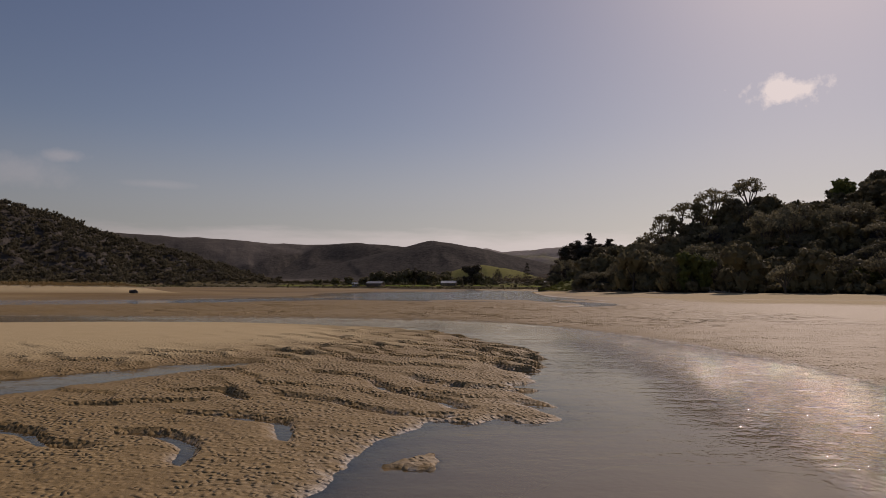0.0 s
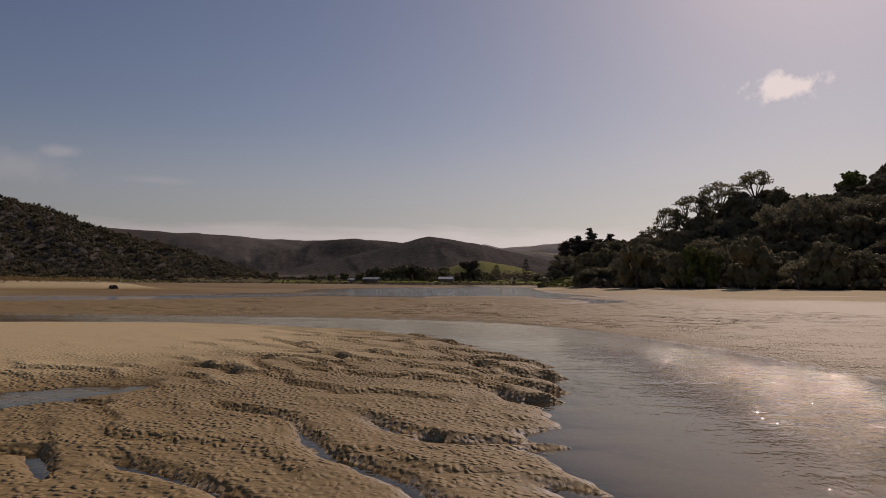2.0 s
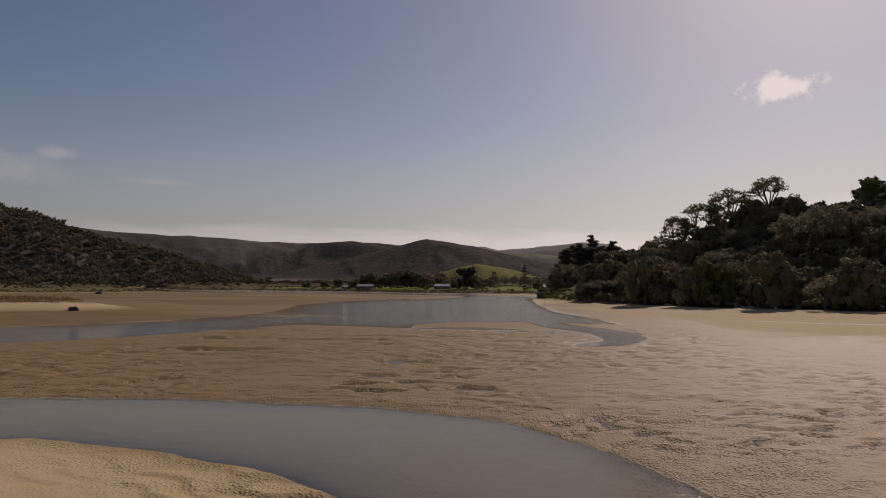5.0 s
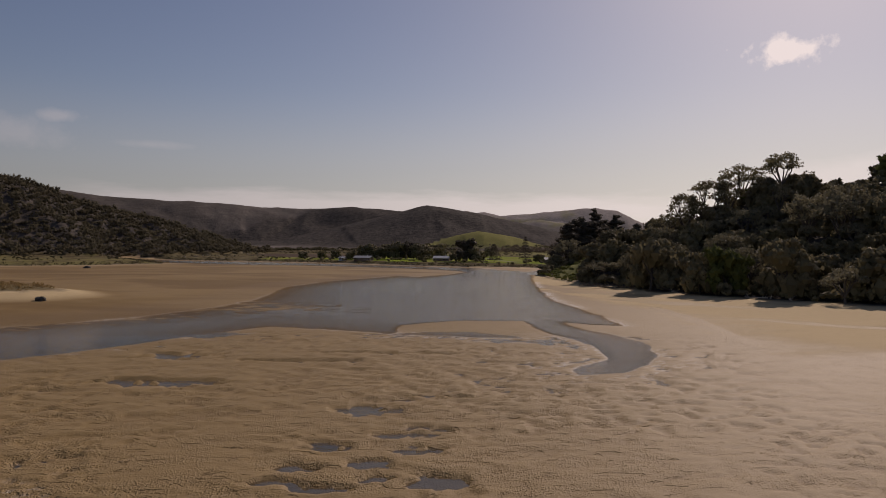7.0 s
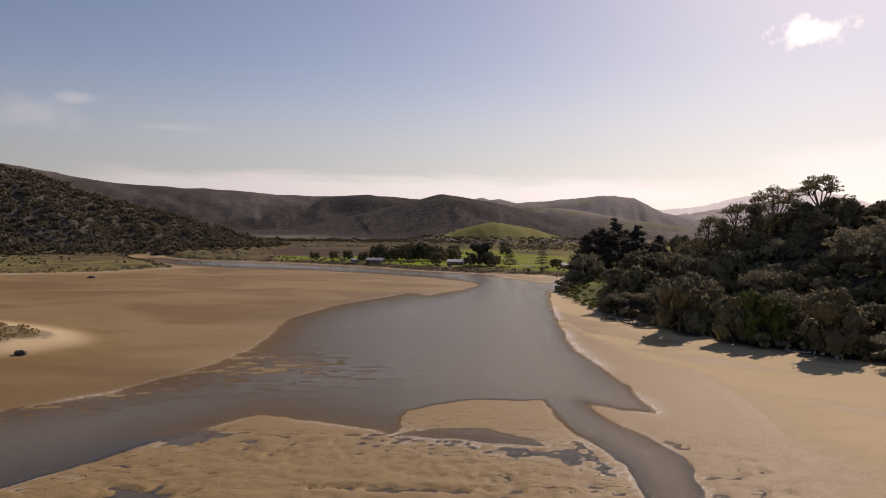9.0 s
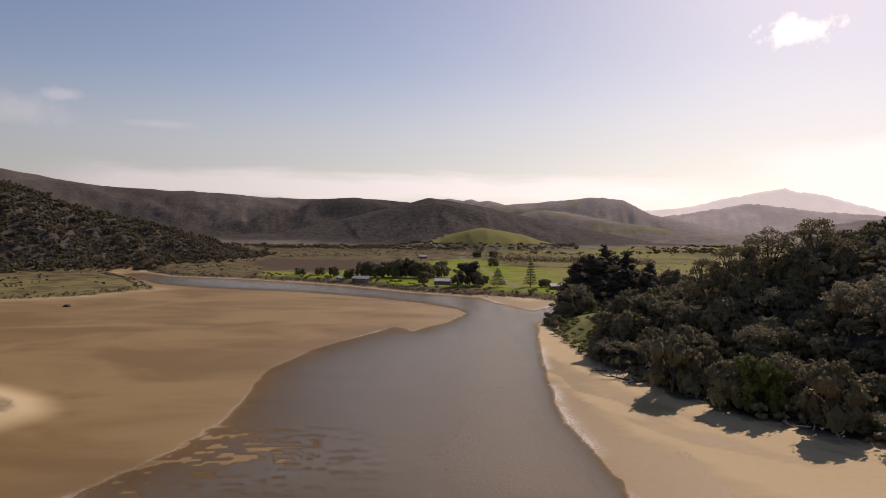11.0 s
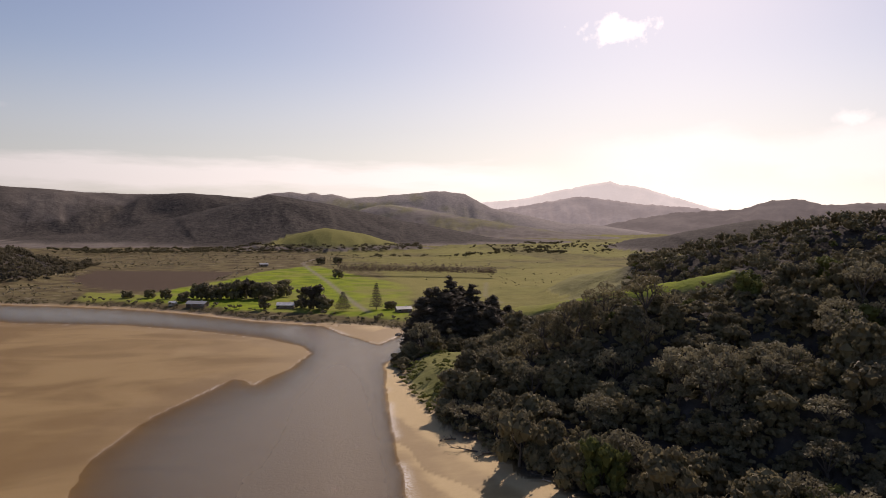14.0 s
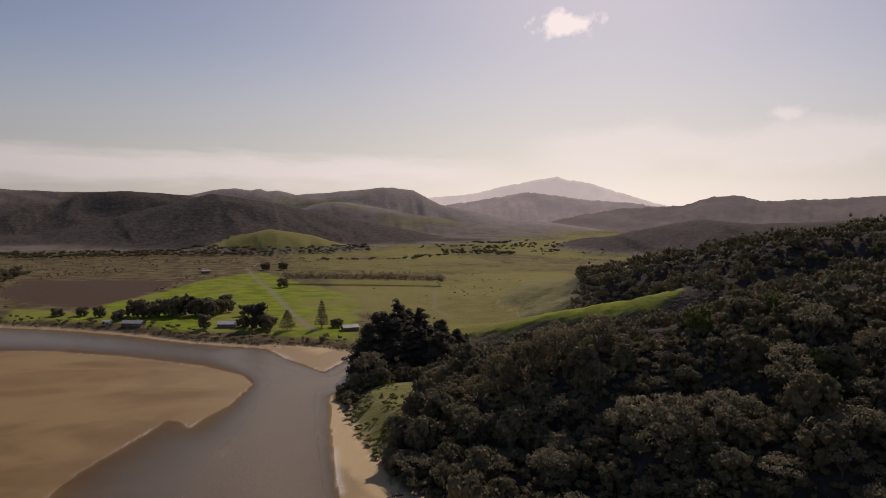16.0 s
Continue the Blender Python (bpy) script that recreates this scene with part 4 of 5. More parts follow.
def pine(name, h, r, seed, label, mat=PINE_LEAF):
    """A tall, ragged conifer."""
    rng = np.random.default_rng(seed)
    lobes, limbs = [], []
    z = h * 0.07
    while z < h * 0.97:
        f = min(1, 1.1 * (1 - z / h) ** 0.62) * rng.uniform(0.8, 1.12)
        for _ in range(int(5 + 6 * f)):
            a, d = rng.uniform(0, 6.28), r * f * (0.45 + 0.55 * rng.random())
            s = r * (0.16 + 0.24 * f) * (0.7 + 0.6 * rng.random())
            top = (d * math.cos(a), d * math.sin(a), z + 0.02 * h * rng.normal())
            lobes.append((*top, s, s, s * 0.5))
            if rng.random() < 0.4:
                limbs.append(((0, 0, z - 0.05 * h), top))
        z += h * 0.055
    lobes += [(0, 0, h * 0.93, 0.9, 0.9, h * 0.04), (0, 0, h * 0.985, 0.4, 0.4, h * 0.03)]

    def build(bm):
        tube(bm, (0, 0, -1.5), (0, 0, h * 0.96), 0.02 * h, 0.003 * h, 8)
        for p, q in limbs:
            tube(bm, p, q, 0.005 * h, 0.002 * h, 5)
    return tree(name, build, lobes, 0.6, 0.75, seed, mat, label, solid=True)


def tiered_pine(name, h, r, seed, label, tiers=15):
    """A regular conifer with level whorls of branches and gaps between them."""
    rng = np.random.default_rng(seed)
    lobes, limbs = [], []
    for t in range(tiers):
        z = h * (0.1 + 0.88 * t / tiers)
        reach = r * (1 - t / tiers) ** 0.85 + 0.35
        for k in range(7):
            a = 2 * math.pi * (k + 0.5 * (t % 2) + 0.15 * rng.normal()) / 7
            c, s = math.cos(a), math.sin(a)
            limbs.append(((0, 0, z), (reach * c, reach * s, z + 0.12 * reach)))
            for u in (0.45, 0.75, 1.0):
                q = reach * (0.10 + 0.10 * u)
                lobes.append((u * reach * c, u * reach * s, z + 0.12 * reach * u, q + 0.15, q + 0.15, 0.22))

    def build(bm):
        tube(bm, (0, 0, -1), (0, 0, h), 0.018 * h, 0.003 * h, 8)
        for p, q in limbs:
            tube(bm, p, q, 0.004 * h, 0.0015 * h, 4)
    return tree(name, build, lobes, 0.4, 0.8, seed, PINE_LEAF, label)


def scattered(x0, x1, y0, y1, step, seed, keep):
    """Jittered places on a grid that pass keep(x, y, z, land, h), with the ground's height."""
    rng = np.random.default_rng(seed)
    gx, gy = np.meshgrid(np.arange(x0, x1, step), np.arange(y0, y1, step))
    x, y = gx.ravel() + rng.uniform(-0.48, 0.48, gx.size) * step, gy.ravel() + rng.uniform(-0.48, 0.48, gx.size) * step
    z, land, h = terrain(x, y)
    ok = keep(x, y, z, land, h)
    return x[ok], y[ok], z[ok], rng


def joined(name, models, places, mat, label, category, size, sink=0.3):
    """Many plants as one mesh: models are arrays of quad corners of unit height."""
    x, y, z, rng = places
    pick = rng.integers(0, len(models), len(x))
    turn, s = rng.uniform(0, 6.28, len(x)), size[0] + (size[1] - size[0]) * rng.random(len(x)) ** 1.4
    tall = s * rng.uniform(0.85, 1.2, len(x))
    out = []
    for k, model in enumerate(models):
        w = pick == k
        c, q = np.cos(turn[w])[:, None], np.sin(turn[w])[:, None]
        vx = (model[:, 0] * c - model[:, 1] * q) * s[w][:, None] + x[w][:, None]
        vy = (model[:, 0] * q + model[:, 1] * c) * s[w][:, None] + y[w][:, None]
        vz = model[:, 2] * tall[w][:, None] + z[w][:, None] - sink
        out.append(np.stack([vx, vy, vz], -1).reshape(-1, 3))
    verts = np.concatenate(out)
    ob = mesh_object(name, verts, quads(verts), mat)
    return tagged(ob, label, category, kind="stuff")


def core(lobes, rng, body=0.78):
    """Rough closed bodies inside the lobes, as quads, so that crowns are not see-through."""
    out = []
    for cx, cy, cz, rx, ry, rz in lobes:
        n, m = 5, 2
        a = np.linspace(0, 2 * math.pi, n + 1)[:-1] + rng.random()
        e = np.linspace(-1.2, 1.45, m + 1)
        E, A = np.meshgrid(e, a, indexing="ij")
        j = body * (1 + 0.12 * rng.normal(size=E.shape))
        p = np.stack([cx + rx * j * np.cos(E) * np.cos(A), cy + ry * j * np.cos(E) * np.sin(A), cz + rz * j * np.sin(E)], -1)
        q = np.roll(p, -1, axis=1)
        out.append(np.stack([p[:-1], q[:-1], q[1:], p[1:]], 2).reshape(-1, 3))
    return np.concatenate(out)


def clump(seed, lobes_n, r, leaf, density, body=0.78):
    """A bush of unit height for joined woods."""
    rng = np.random.default_rng(seed)
    lobes = bush_lobes(rng, 1.0, r, lobes_n)
    return np.r_[core(lobes, rng, body), leaf_cloud(rng, lobes, leaf, density)]


in_view = lambda x, y, lo, hi: (np.degrees(np.arctan2(x, y)) > lo) & (np.degrees(np.arctan2(x, y)) < hi)  # noqa: E731


def headland_bush():
    """The trees on the slope above the beach, each one a thing."""
    kinds = []
    for k in range(6):
        rng = np.random.default_rng(500 + k)
        h, r = 8.0 + 0.5 * (k % 3), 4.3 + 0.25 * k
        mat = (BUSH_LEAF, BUSH_LEAF, GREY_LEAF, BUSH_LEAF, GREY_LEAF, YOUNG_LEAF)[k]
        label = ("dark green coastal tree in dense bush on the slope", "dark rounded bush tree on the headland slope", "grey-green coastal tree among darker bush",
                 "broad dark evergreen tree on the headland", "grey-green spreading tree with open layered crown", "yellow-green young tree among dark bush")[k]
        if k in (2, 4):
            kinds.append(spread_tree("bush_tree", h + 0.6, r * 1.15, 510 + k, label, 0.36, mat, "bush trees on the headland", 0.62))
            continue
        kinds.append(tree("bush_tree", bush_trunk(h, r, rng), bush_lobes(rng, h, r, 8, True), 0.36, 0.5, 510 + k, mat, label, "tree", "bush trees on the headland", True))

    def keep(x, y, z, land, h):
        inn = inside(x, y, HEADLAND)
        return (inn > 1.0) & (inside(x, y, CLEARING) < -3) & (inside(x, y, [(50, 440), (50, 292), (76, 240), (108, 196), (150, 176), (225, 215), (225, 330), (150, 400), (90, 440)]) > 0)
    x, y, z, rng = scattered(48, 228, 176, 442, 9.0, 520, keep)
    near_crest = along(x, y, CREST_HEADLAND)[0]
    used = set()
    for n in range(len(x)):
        k = int(rng.choice(6, p=[0.26, 0.22, 0.20, 0.18, 0.12, 0.02]))
        if k in (2, 4) and near_crest[n] < 20:
            k = 0
        s = (0.8 + 0.62 * rng.random() ** 1.6) * (0.58 if near_crest[n] < (22 if x[n] > 126 else 12) and 92 < x[n] < 172 else 1.0)
        m = pose(x[n], y[n], z[n] - 0.2, rng.uniform(-5, 5), rng.uniform(-5, 5), rng.uniform(0, 360)) @ Matrix.Diagonal((s, s, s * rng.uniform(0.85, 1.15), 1))
        if k not in used:
            kinds[k].matrix_basis = m
            used.add(k)
        else:
            copy_thing(kinds[k], m)
    for k, ob in enumerate(kinds):
        if k not in used:
            ob.matrix_basis = pose(150 + 5 * k, 300, ground_at(150 + 5 * k, 300))
    return len(x)


headland_bush()


def woods():
    rest = [(50, 440), (50, 292), (76, 240), (108, 196), (150, 176), (225, 215), (225, 330), (150, 400), (90, 440)]

    def on_headland(x, y, z, land, h):
        return (inside(x, y, HEADLAND) > 2) & (inside(x, y, rest) < 3) & (inside(x, y, FIELD_SPUR) < -5) & (inside(x, y + 14, FIELD_SPUR) < -3) & (inside(x + 10, y + 26, FIELD_SPUR) < 0) & ((y < 500) | (x > 7 + 0.50 * (y - 83) + 22 * fbm(x / 40, y / 40, 611, 3))) & (inside(x, y, CLEARING) < -2) & (h > 1.2) & in_view(x - 9, y - 90, -40, 56)
    models = [clump(600 + k, 7, 0.55, 0.058, 0.30, 0.66) for k in range(5)]
    joined("headland_woods", models, scattered(48, 560, 120, 940, 8.8, 610, on_headland), BUSH_LEAF, "dense dark native bush covering the ridges", "woodland", (6.5, 12.0))
    light = scattered(48, 520, 190, 800, 21, 615, on_headland)
    joined("headland_shrubs", models[:3], light, YOUNG_LEAF, "yellow-green shrubs scattered through dark bush", "shrubs", (4.5, 7.0))

    far = [clump(620 + k, 4, 0.62, 0.085, 0.34, 0.6) for k in range(5)]

    def left(x, y, z, land, h):
        return (hill(x, y, CREST_LEFT, GULLY, 131) > 1.5) & (y < 1350) & ((along(x, y, CREST_LEFT)[2] < 0) | (along(x, y, CREST_LEFT)[0] < 40)) & in_view(x, y - 60, -40, -8) & (y - 0.3 * x > 600)
    joined("left_hill_woods", far, scattered(-900, -240, 620, 1250, 8.6, 630, left), WOOD_LEAF, "dark bush over the low hill beside the marsh", "woodland", (6.5, 12.5), 3.2)

    def foot(x, y, z, land, h):
        return (np.abs(y - 1485 - 0.05 * x) < 60) & in_view(x, y, -16, 10) & (fbm(x / 40, y / 40, 655, 2) > -0.25) & (hill(x, y, CREST_GREEN, 0.15, 161) < 10)
    joined("hill_foot_bush", far[:2], scattered(-420, 280, 1415, 1560, 9.5, 656, foot), SCRUB_LEAF, "dark scrub along the foot of the green hill", "bush", (4.5, 9.5))

    low = [clump(660 + k, 2, 0.75, 0.25, 0.08) for k in range(3)]

    def marsh(x, y, z, land, h):
        v = valley_side(x, y)
        return (v > 4) & (h < 5) & (inside(x, y, PASTURE) < 0) & (inside(x, y, PADDOCK) < 0) & (fbm(x / 35, y / 35, 661, 3) > 0.1 + 0.25 * np.exp(-(((x + 110) / 120) ** 2 + ((y - 860) / 90) ** 2))) & in_view(x, y, -36, 6) & (z > 0.3)
    joined("marsh_scrub", low, scattered(-600, 130, 480, 1440, 12.0, 662, marsh), SCRUB_LEAF, "brown and olive scrub over the salt marsh", "scrub", (0.8, 2.6), 0.15)

    def rough_field(x, y, z, land, h):
        return (h < 4) & (inside(x, y, PASTURE) < -4) & (inside(x, y, HEADLAND) < -2) & (fbm(x / 30, y / 50, 667, 3) > 0.3) & in_view(x, y, 4, 34)
    joined("field_scrub", low, scattered(60, 800, 560, 1420, 13, 668, rough_field), SCRUB_LEAF, "low olive scrub and rushes in rough pasture", "scrub", (0.7, 1.9), 0.15)

    def pale_marsh(x, y, z, land, h):
        return (h < 4) & (inside(x, y, PADDOCK) < 2) & (inside(x, y, PASTURE) < -6) & (fbm(x / 45, y / 45, 663, 3) > 0.02) & (fbm(x / 14, y / 14, 665, 2) > 0.0) & in_view(x, y, -30, -3) & (z > 0.5)
    joined("pale_scrub", low, scattered(-520, -20, 760, 1420, 9.0, 666, pale_marsh), PALE_LEAF, "pale grey-green scrub flecking the brown marsh", "scrub", (1.0, 2.6), 0.15)

    def valley_trees(x, y, z, land, h):
        row = along(x, y, [(130, 1262), (300, 1270), (440, 1410)])[0] < 9
        head = (fbm(x / 60, y / 40, 669, 2) > 0.12) & (y > 1330) & (x > 380)
        return (h < 8) & (row | head) & (fbm(x / 16, y / 16, 659, 2) > -0.1)
    joined("valley_trees", far[:3], scattered(120, 800, 1240, 1720, 12, 658, valley_trees), SCRUB_LEAF, "dark trees and hedges across the far valley floor", "trees", (5.0, 10.0))

    def under(x, y, z, land, h):
        return (inside(x, y, HEADLAND) > 1.5) & (inside(x, y, CLEARING) < -2) & (inside(x, y, rest) > -4)
    joined("bush_undergrowth", low, scattered(48, 228, 176, 442, 3.9, 664, under), BUSH_LEAF, "low dark undergrowth filling the gaps between bush trees", "undergrowth", (2.4, 4.6), 0.4)

    def isle(x, y, z, land, h):
        return inside(x, y, GRASS_ISLAND) + 4 * fbm(x / 7, y / 7, 671, 3) > 1
    tufts = [leaf_cloud(np.random.default_rng(670 + k), [(0, 0, 0.35, 0.8, 0.8, 0.6)], 0.3, 0.9) for k in range(3)]
    joined("island_grass", tufts, scattered(-235, -98, 212, 292, 2.3, 672, isle), FROND_LEAF, "straw-coloured dune grass on the sand island", "grass", (0.5, 1.3), 0.08)

    def point_slope(x, y, z, land, h):
        inn = inside(x, y, HEADLAND)
        c = inside(x, y, CLEARING)
        return (inn > 0.3) & (inn < 26) & (y > 335) & (c > -14) & (fbm(x / 5, y / 5, 675, 2) > -0.1 + 0.25 * smooth(c, 0, 4))
    joined("point_shrubs", low, scattered(50, 110, 335, 440, 2.6, 676, point_slope), YOUNG_LEAF, "olive shrubs and flax on the grassy point", "shrubs", (0.8, 2.4), 0.15)

    def bank(x, y, z, land, h):
        v = valley_side(x, y)
        return (v > 0.5) & (v < 13) & (x < 90) & (z > 0.1) & in_view(x, y, -36, 11) & (fbm(x / 9, y / 9, 681, 2) > -0.2)
    joined("bank_rushes", tufts, scattered(-460, 90, 500, 960, 3.6, 682, bank), SCRUB_LEAF, "dark rushes and flax along the river bank", "rushes", (0.8, 2.0), 0.1)

    def lane(x, y, z, land, h):
        return np.abs(along(x, y, [(66, 940), (232, 874)])[0]) < 4
    bare = [leaf_cloud(np.random.default_rng(690 + k), [(0, 0, 0.6, 0.26, 0.26, 0.42)], 0.085, 0.45) for k in range(3)]
    joined("shelter_belt", bare, scattered(60, 250, 862, 950, 2.7, 692, lane), BARE_TWIG, "row of bare grey-brown shelter trees across the field", "trees", (10.5, 14.0))


woods()


# single trees
def stand(ob, x, y, turn=0.0, s=1.0, sink=0.2):
    ob.matrix_basis = pose(x, y, ground_at(x, y) - sink, 0, 0, turn) @ Matrix.Diagonal((s, s, s, 1))
    return ob


stand(spread_tree("ridge_tree", 16.5, 8.0, 701, "old round-topped tree with bare forked trunk on the skyline", 0.42, crown=0.62), 135, 324, 20)
stand(spread_tree("ridge_tree", 17.5, 9.2, 702, "wide spreading dark tree leaning along the ridge", 0.42, crown=0.72), 122.5, 331, 80)
stand(spread_tree("ridge_tree", 18, 8.8, 703, "tall windswept tree on the ridge edge", 0.42, crown=0.88), 110.5, 333, 140)
stand(spread_tree("ridge_tree", 16.5, 8.0, 704, "windswept tree at the end of the ridge", 0.42, crown=0.9), 101.5, 335, 200)
stand(spread_tree("ridge_tree", 12.5, 7.0, 705, "low spreading tree where the ridge drops away", 0.42, crown=0.9), 95, 338, 260)
stand(spread_tree("ridge_tree", 14, 7.0, 707, "dense dark tree in the row on the ridge", 0.42, crown=0.85), 116, 328, 300)
stand(spread_tree("ridge_tree", 11, 6.0, 708, "low dark tree under the taller ridge trees", 0.42, crown=0.9), 105.5, 329, 10)
stand(spread_tree("ridge_tree", 9, 3.2, 706, "thin half-bare tree beside the round-topped one", 0.3, crown=0.6), 144, 322, 40)

PINES = [(77, 467, 26, 8.0, 711), (97, 486, 34, 7.5, 712), (88, 478, 29, 7.5, 713), (108, 478, 30, 7.0, 714), (118, 468, 25, 6.5, 715), (99, 464, 23, 7.0, 716), (76, 458, 15, 6.5, 717), (112, 456, 21, 7.0, 718), (84, 484, 29, 8.0, 719), (92, 471, 27, 8.0, 720), (104, 494, 28, 7.5, 724), (121, 486, 22, 7.0, 725), (129, 478, 18, 6.5, 726), (105, 466, 22, 7.5, 727), (88, 460, 19, 7.0, 728)]
for x, y, h, r, seed in PINES:
    stand(pine("pine_tree", h * 1.12, r * 1.4, seed, "tall dark pine in a tight group at the point" if h > 20 else "smaller dark pine beside the river mouth"), x, y, seed * 37 % 360)["group"] = "pines at the point"

stand(tiered_pine("norfolk_pine", 21, 4.6, 721, "tall symmetrical conifer standing alone in green pasture"), 69, 616, 0)
stand(tiered_pine("norfolk_pine", 15, 5.6, 722, "shorter dense conifer near the river bank", 13), 44, 612, 30)
stand(tiered_pine("norfolk_pine", 12, 2.6, 723, "small pointed conifer behind the headland", 11), 142, 500, 30)

MACROCARPA = [(23, 626, 16, 8, 731), (-13, 634, 9, 4.5, 732), (1, 717, 13, 6.5, 733), (-62, 702, 13, 6.5, 734), (-50, 706, 12, 6.5, 735), (-40, 700, 14, 6.5, 736), (-30, 705, 15, 6.5, 737), (-20, 700, 13, 6, 738),
              (-10, 694, 11, 5.5, 739), (59, 897, 9, 5.5, 740), (73, 1117, 10, 6, 741), (50, 1122, 8, 6, 742), (-95, 712, 8, 4.5, 743), (16, 690, 7, 4, 744), (-70, 708, 11, 6, 745), (-56, 698, 9, 6.5, 746), (-35, 712, 12, 7, 747), (-15, 706, 13, 6.5, 748), (-5, 712, 10, 6, 749),
              (14, 634, 6, 4.5, 750), (30, 618, 10, 5.5, 751), (34, 640, 5, 4, 752), (-78, 690, 7, 5, 753), (-110, 722, 6, 4.5, 754), (-128, 726, 5, 4.5, 755), (80, 616, 5, 4.0, 756)]
for x, y, h, r, seed in MACROCARPA:
    rng = np.random.default_rng(seed)
    big = h >= 13
    ob = tree("shelter_tree", bush_trunk(h, r, rng), bush_lobes(rng, h, r, 6, True), 0.7, 0.7, seed, PINE_LEAF if h >= 15 else BUSH_LEAF,
              "large dark evergreen shelter tree beside the houses" if big else "dark rounded tree on the river flat", "tree", "trees round the houses", True)
    stand(ob, x, y, seed * 53 % 360, 1.22)

rng = np.random.default_rng(760)
shrub = None
for k in range(46):
    u = rng.random()
    x = -168 + 246 * u
    y = float(np.interp(x, [-172, -119, -66, -20, 27, 80], [708, 682, 643, 601, 569, 545])) + rng.uniform(9, 30)
    s = rng.uniform(0.6, 1.35)
    if shrub is None:
        shrub = tree("bank_shrub", bush_trunk(3.0, 1.9, rng), bush_lobes(rng, 3.0, 1.9, 5), 0.42, 0.7, 761, BUSH_LEAF, "dark rounded shrub on the grassy river bank", "shrub", "shrubs along the bank", True)
        stand(shrub, x, y)
    else:
        copy_thing(shrub, pose(x, y, ground_at(x, y) - 0.1, 0, 0, rng.uniform(0, 360)) @ Matrix.Diagonal((s, s, s, 1)))


# ---- houses on the river flat ----
def box(bm, x0, x1, y0, y1, z0, z1):
    v = [bm.verts.new((x, y, z)) for z in (z0, z1) for x, y in ((x0, y0), (x1, y0), (x1, y1), (x0, y1))]
    for f in ((3, 2, 1, 0), (4, 5, 6, 7), (0, 1, 5, 4), (1, 2, 6, 5), (2, 3, 7, 6), (3, 0, 4, 7)):
        bm.faces.new([v[k] for k in f])


def house(name, length, depth, eaves, rise, x, y, turn, wall, roof, label, windows):
    """A low house: walls with gable ends, a ridged roof with eaves, door, windows, chimney."""
    foot = tagged(new(name), label, "house")
    l, d = length / 2, depth / 2
    bm = bmesh.new()
    pts = [(-l, -d), (l, -d), (l, d), (-l, d)]
    low = [bm.verts.new((px, py, -0.6)) for px, py in pts]
    top = [bm.verts.new((px, py, eaves)) for px, py in pts]
    g0, g1 = bm.verts.new((-l, 0, eaves + rise)), bm.verts.new((l, 0, eaves + rise))
    for a, b in ((0, 1), (2, 3)):
        bm.faces.new((low[a], low[b], top[b], top[a]))
    bm.faces.new((low[1], low[2], top[2], g1, top[1]))
    bm.faces.new((low[3], low[0], top[0], g0, top[3]))
    part("wall", bm, wall, foot)
    over, thick = 0.5, 0.12
    for side in (-1, 1):
        bm = bmesh.new()
        drop = rise / d * over
        section = [(side * (d + over), eaves - drop + 0.02), (0, eaves + rise + 0.02), (0, eaves + rise + 0.02 + thick), (side * (d + over), eaves - drop + 0.02 + thick)]
        ends = [[bm.verts.new((ex, py, pz)) for py, pz in section] for ex in (-l - over, l + over)]
        for k in range(4):
            bm.faces.new((ends[0][k], ends[0][(k + 1) % 4], ends[1][(k + 1) % 4], ends[1][k]))
        bm.faces.new(ends[0])
        bm.faces.new(ends[1])
        slope = part("roof", bm, roof, foot)
        for k in range(int(length / 1.2)):
            bm = bmesh.new()
            rx = -l + 1.2 * (k + 0.5)
            a = [(rx - 0.04, *section[3]), (rx + 0.04, *section[3]), (rx + 0.04, *section[2]), (rx - 0.04, *section[2])]
            vs = [bm.verts.new((px, py, pz + 0.05)) for px, py, pz in a] + [bm.verts.new((px, py, pz - 0.02)) for px, py, pz in a]
            for f in ((0, 1, 2, 3), (0, 4, 5, 1), (1, 5, 6, 2), (2, 6, 7, 3), (3, 7, 4, 0)):
                bm.faces.new([vs[q] for q in f])
            part("roof_rib", bm, roof, slope)
    for k in range(windows):
        wx = -l + length * (k + 0.5) / windows
        if k == windows // 2:
            bm = bmesh.new()
            box(bm, wx - 0.45, wx + 0.45, -d - 0.05, -d + 0.05, -0.1, 2.0)
            part("door", bm, WALL_BROWN, foot)
            continue
        bm = bmesh.new()
        for f in ((wx - 0.85, wx - 0.75, 0.8, 1.95), (wx + 0.75, wx + 0.85, 0.8, 1.95), (wx - 0.75, wx + 0.75, 0.8, 0.88), (wx - 0.75, wx + 0.75, 1.87, 1.95), (wx - 0.03, wx + 0.03, 0.88, 1.87)):
            box(bm, f[0], f[1], -d - 0.07, -d + 0.03, f[2], f[3])
        win = part("window", bm, ROOF_LIGHT, foot)
        bm = bmesh.new()
        box(bm, wx - 0.75, wx + 0.75, -d - 0.03, -d + 0.01, 0.88, 1.87)
        part("pane", bm, GLASS, win)
    bm = bmesh.new()
    box(bm, l * 0.4, l * 0.4 + 0.5, 0.3, 0.8, eaves + rise * 0.4, eaves + rise + 0.8)
    part("chimney", bm, WALL_PALE, foot)
    foot.matrix_basis = pose(x, y, ground_at(x, y) + 0.2, 0, 0, turn)
    return foot


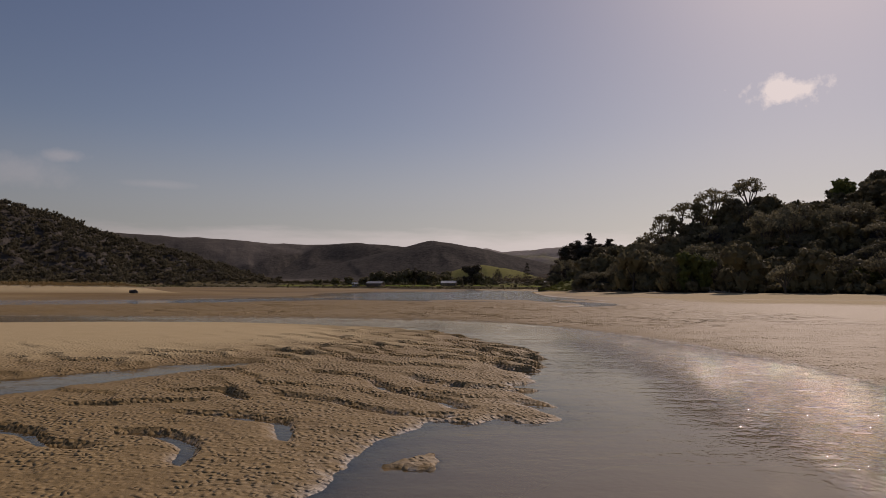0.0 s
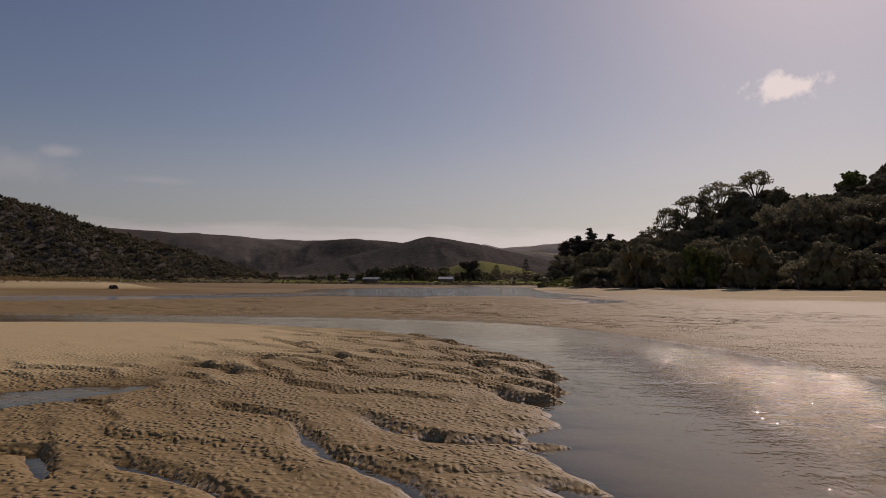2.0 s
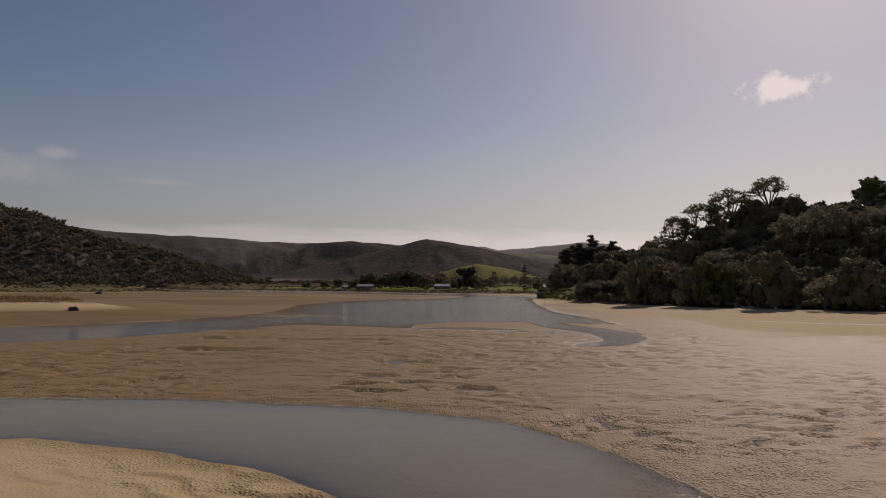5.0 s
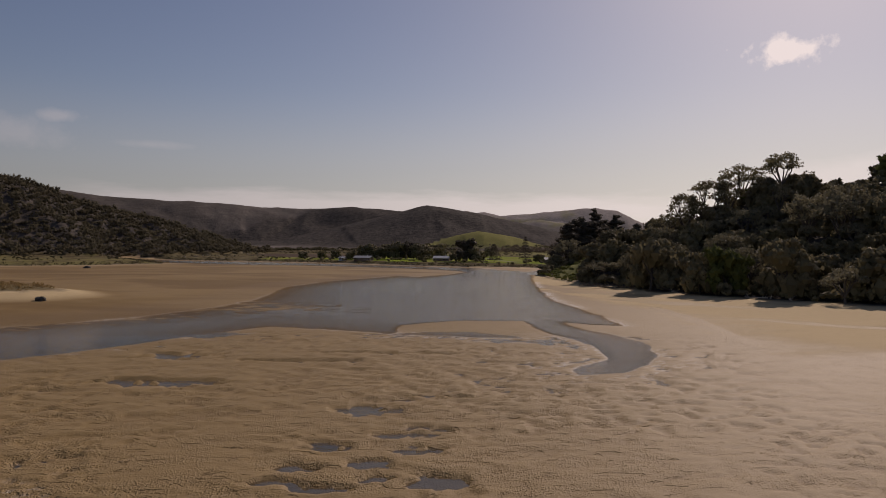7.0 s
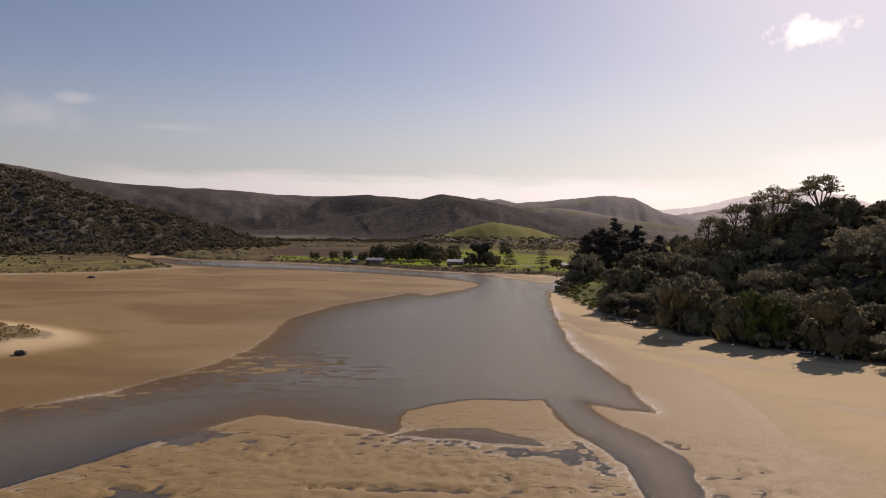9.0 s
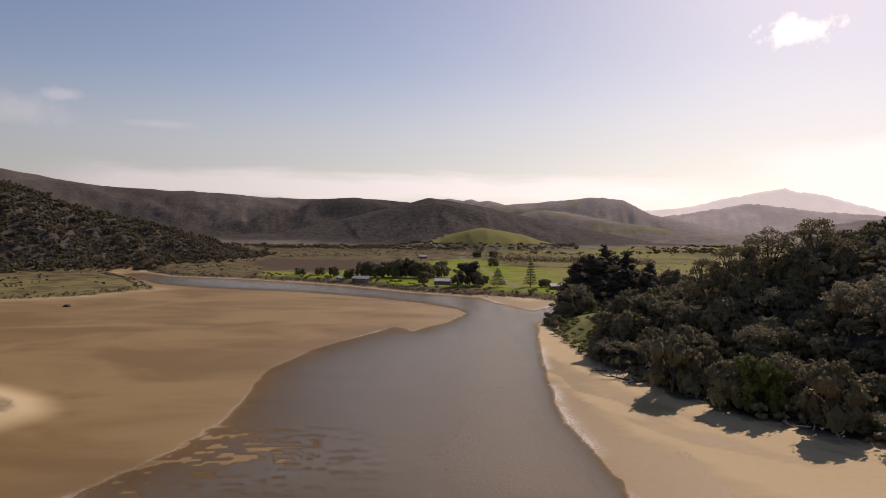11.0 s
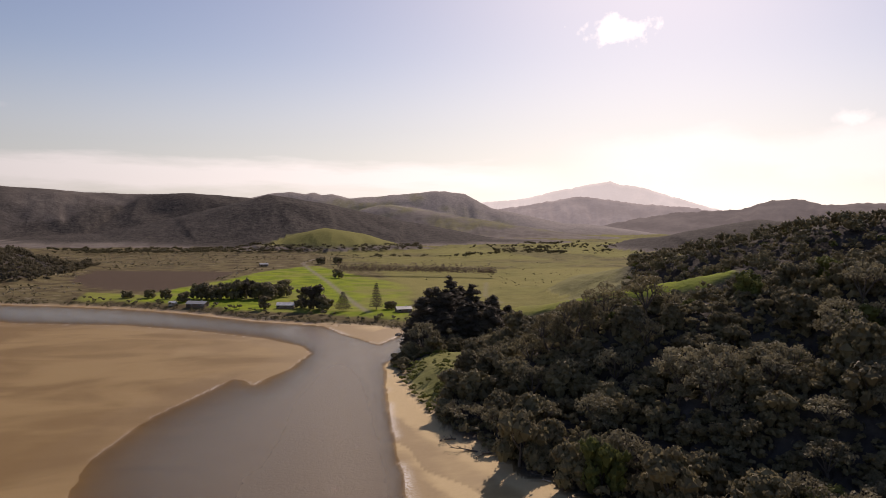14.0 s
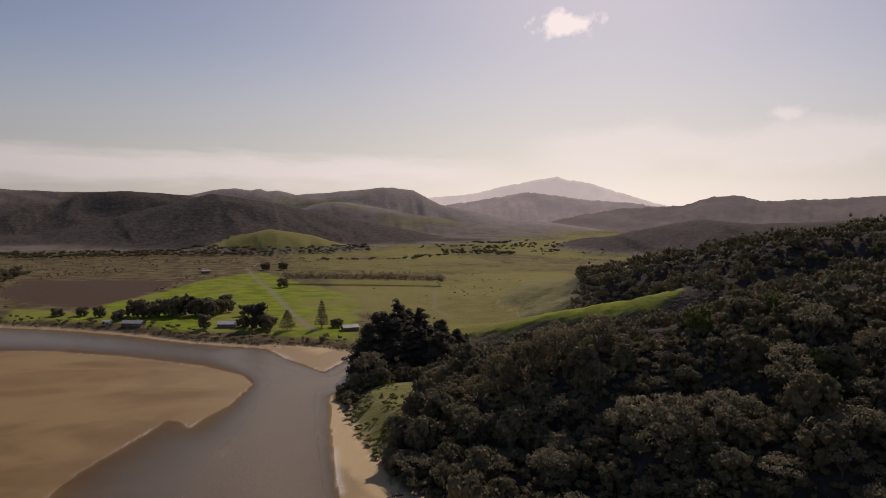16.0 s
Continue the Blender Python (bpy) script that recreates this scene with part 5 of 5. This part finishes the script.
house("house", 13, 7.5, 2.4, 1.7, 3, 637, -14, WALL_BROWN, ROOF_LIGHT, "low house with pale metal roof by the river", 5)
house("house", 15, 8, 2.4, 1.6, -64, 662, -20, WALL_BROWN, ROOF_GREY, "long brown house with grey roof on the flat", 5)
house("house", 11, 7, 2.4, 1.5, 87, 600, 8, WALL_BROWN, ROOF_GREY, "small grey-roofed house behind the pines", 3)
house("shed", 5, 4, 2.2, 0.9, -84, 674, -20, WALL_PALE, ROOF_LIGHT, "small white shed beside a long house", 2)
house("house", 11, 7, 2.5, 1.4, -29, 1092, 12, WALL_BROWN, ROOF_GREY, "distant brown farmhouse with grey roof in rough fields", 3)


# ---- rocks, driftwood ----
def boulder(name, x, y, size, seed, label, sink=0.3):
    rng = np.random.default_rng(seed)
    bm = bmesh.new()
    bmesh.ops.create_icosphere(bm, subdivisions=3, radius=1.0)
    off = Vector(rng.uniform(-50, 50, 3))
    for v in bm.verts:
        n = v.co.normalized()
        v.co = n * (1 + 0.38 * noise.noise(n * 1.4 + off) + 0.16 * noise.noise(n * 3.7 + off))
        v.co = Vector((v.co.x * size[0], v.co.y * size[1], v.co.z * size[2]))
    me = bpy.data.meshes.new(name)
    bm.to_mesh(me)
    bm.free()
    me.materials.append(ROCK)
    ob = new(name, me)
    ob.matrix_basis = pose(x, y, ground_at(x, y) + size[2] * sink, 0, 0, rng.uniform(0, 360))
    return tagged(ob, label, "rock")


boulder("rock", -97, 225, (1.5, 1.1, 0.9), 801, "lone dark boulder on the wet sand")
boulder("rock", -206, 470, (2.0, 1.3, 1.0), 802, "dark rock standing on the far sand bar")
boulder("rock", 71, 516, (3.2, 1.8, 1.0), 803, "dark weedy rock off the small beach")
rng = np.random.default_rng(810)
for k in range(16):
    u = rng.random()
    x, y = 55 + 12 * u + rng.normal() * 1.4, 434 + 22 * u + rng.normal() * 2.0
    s = rng.uniform(0.6, 1.7)
    boulder("shore_rock", x, y, (s * 1.5, s, s * 0.6), 811 + k, "dark low rock on the rocky point")["group"] = "rocks at the point"


def driftwood(x, y, length, seed, label):
    rng = np.random.default_rng(seed)
    foot = tagged(new("driftwood"), label, "driftwood", "driftwood on the beach")
    bm = bmesh.new()
    p = Vector((-length / 2, 0, 0.22))
    r = 0.2
    for k in range(5):
        q = p + Vector((length / 5, rng.normal() * 0.12, rng.normal() * 0.05))
        tube(bm, p, q, r, r * 0.86, 8)
        p, r = q, r * 0.86
    part("log", bm, DRIFT, foot, flat=False)
    for k in range(3):
        bm = bmesh.new()
        a = Vector((rng.uniform(-0.4, 0.4) * length, 0, 0.25))
        tube(bm, a, a + Vector((rng.normal() * 0.7, rng.normal() * 0.7, rng.uniform(0.4, 1.3))), 0.08, 0.02, 6)
        part("branch", bm, DRIFT, foot, flat=False)
    foot.matrix_basis = pose(x, y, ground_at(x, y) - 0.02, 0, 0, rng.uniform(0, 360))


for k, (x, y, l) in enumerate([(89, 238, 4.5), (91.5, 236.5, 3.5), (94, 231, 3.0), (59, 292, 3.0), (74, 262, 2.5), (87, 241, 3.2)]):
    driftwood(x, y, l, 840 + k, "sun-bleached driftwood log below the bush" if l > 3.1 else "small bleached driftwood branch on the sand")


def fallen_tree(x, y, length, turn, seed, label):
    """A dead tree lying on the sand, its boughs raised off it."""
    rng = np.random.default_rng(seed)
    foot = tagged(new("fallen_tree"), label, "fallen tree", "fallen trees on the beach")
    bm = bmesh.new()
    p, r = Vector((-length / 2, 0, 0.35)), 0.34
    spine = [p]
    for k in range(6):
        q = p + Vector((length / 6, rng.normal() * 0.25, rng.uniform(-0.1, 0.22)))
        tube(bm, p, q, r, r * 0.82, 8)
        p, r = q, r * 0.82
        spine.append(p)
    part("trunk", bm, BARK, foot, flat=False)
    for k in range(9):
        a = spine[1 + k % 6]
        bm = bmesh.new()
        way = Vector((rng.uniform(-0.2, 1.0), rng.choice((-1, 1)) * rng.uniform(0.4, 1.0), rng.uniform(0.05, 0.7)))
        b = a + way * length * rng.uniform(0.18, 0.3)
        tube(bm, a, b, 0.13, 0.07, 6)
        for _ in range(4):
            c = b + Vector(rng.normal(size=3)) * length * 0.07
            tube(bm, b, Vector((c.x, c.y, max(c.z, 0.1))), 0.06, 0.015, 5)
        part("bough", bm, BARK, foot, flat=False)
    foot.matrix_basis = pose(x, y, ground_at(x, y) - 0.05, 0, 0, turn)


for k, (x, y, l, turn) in enumerate([(55.5, 303, 6.0, 200), (58.5, 292, 8.0, 150), (63.5, 286.5, 7.0, 205), (74, 266, 5.0, 170)]):
    fallen_tree(x, y, l, turn, 860 + k, "dark dead tree lying on the sand below the bush" if l > 5.5 else "small dark dead bough on the sand")
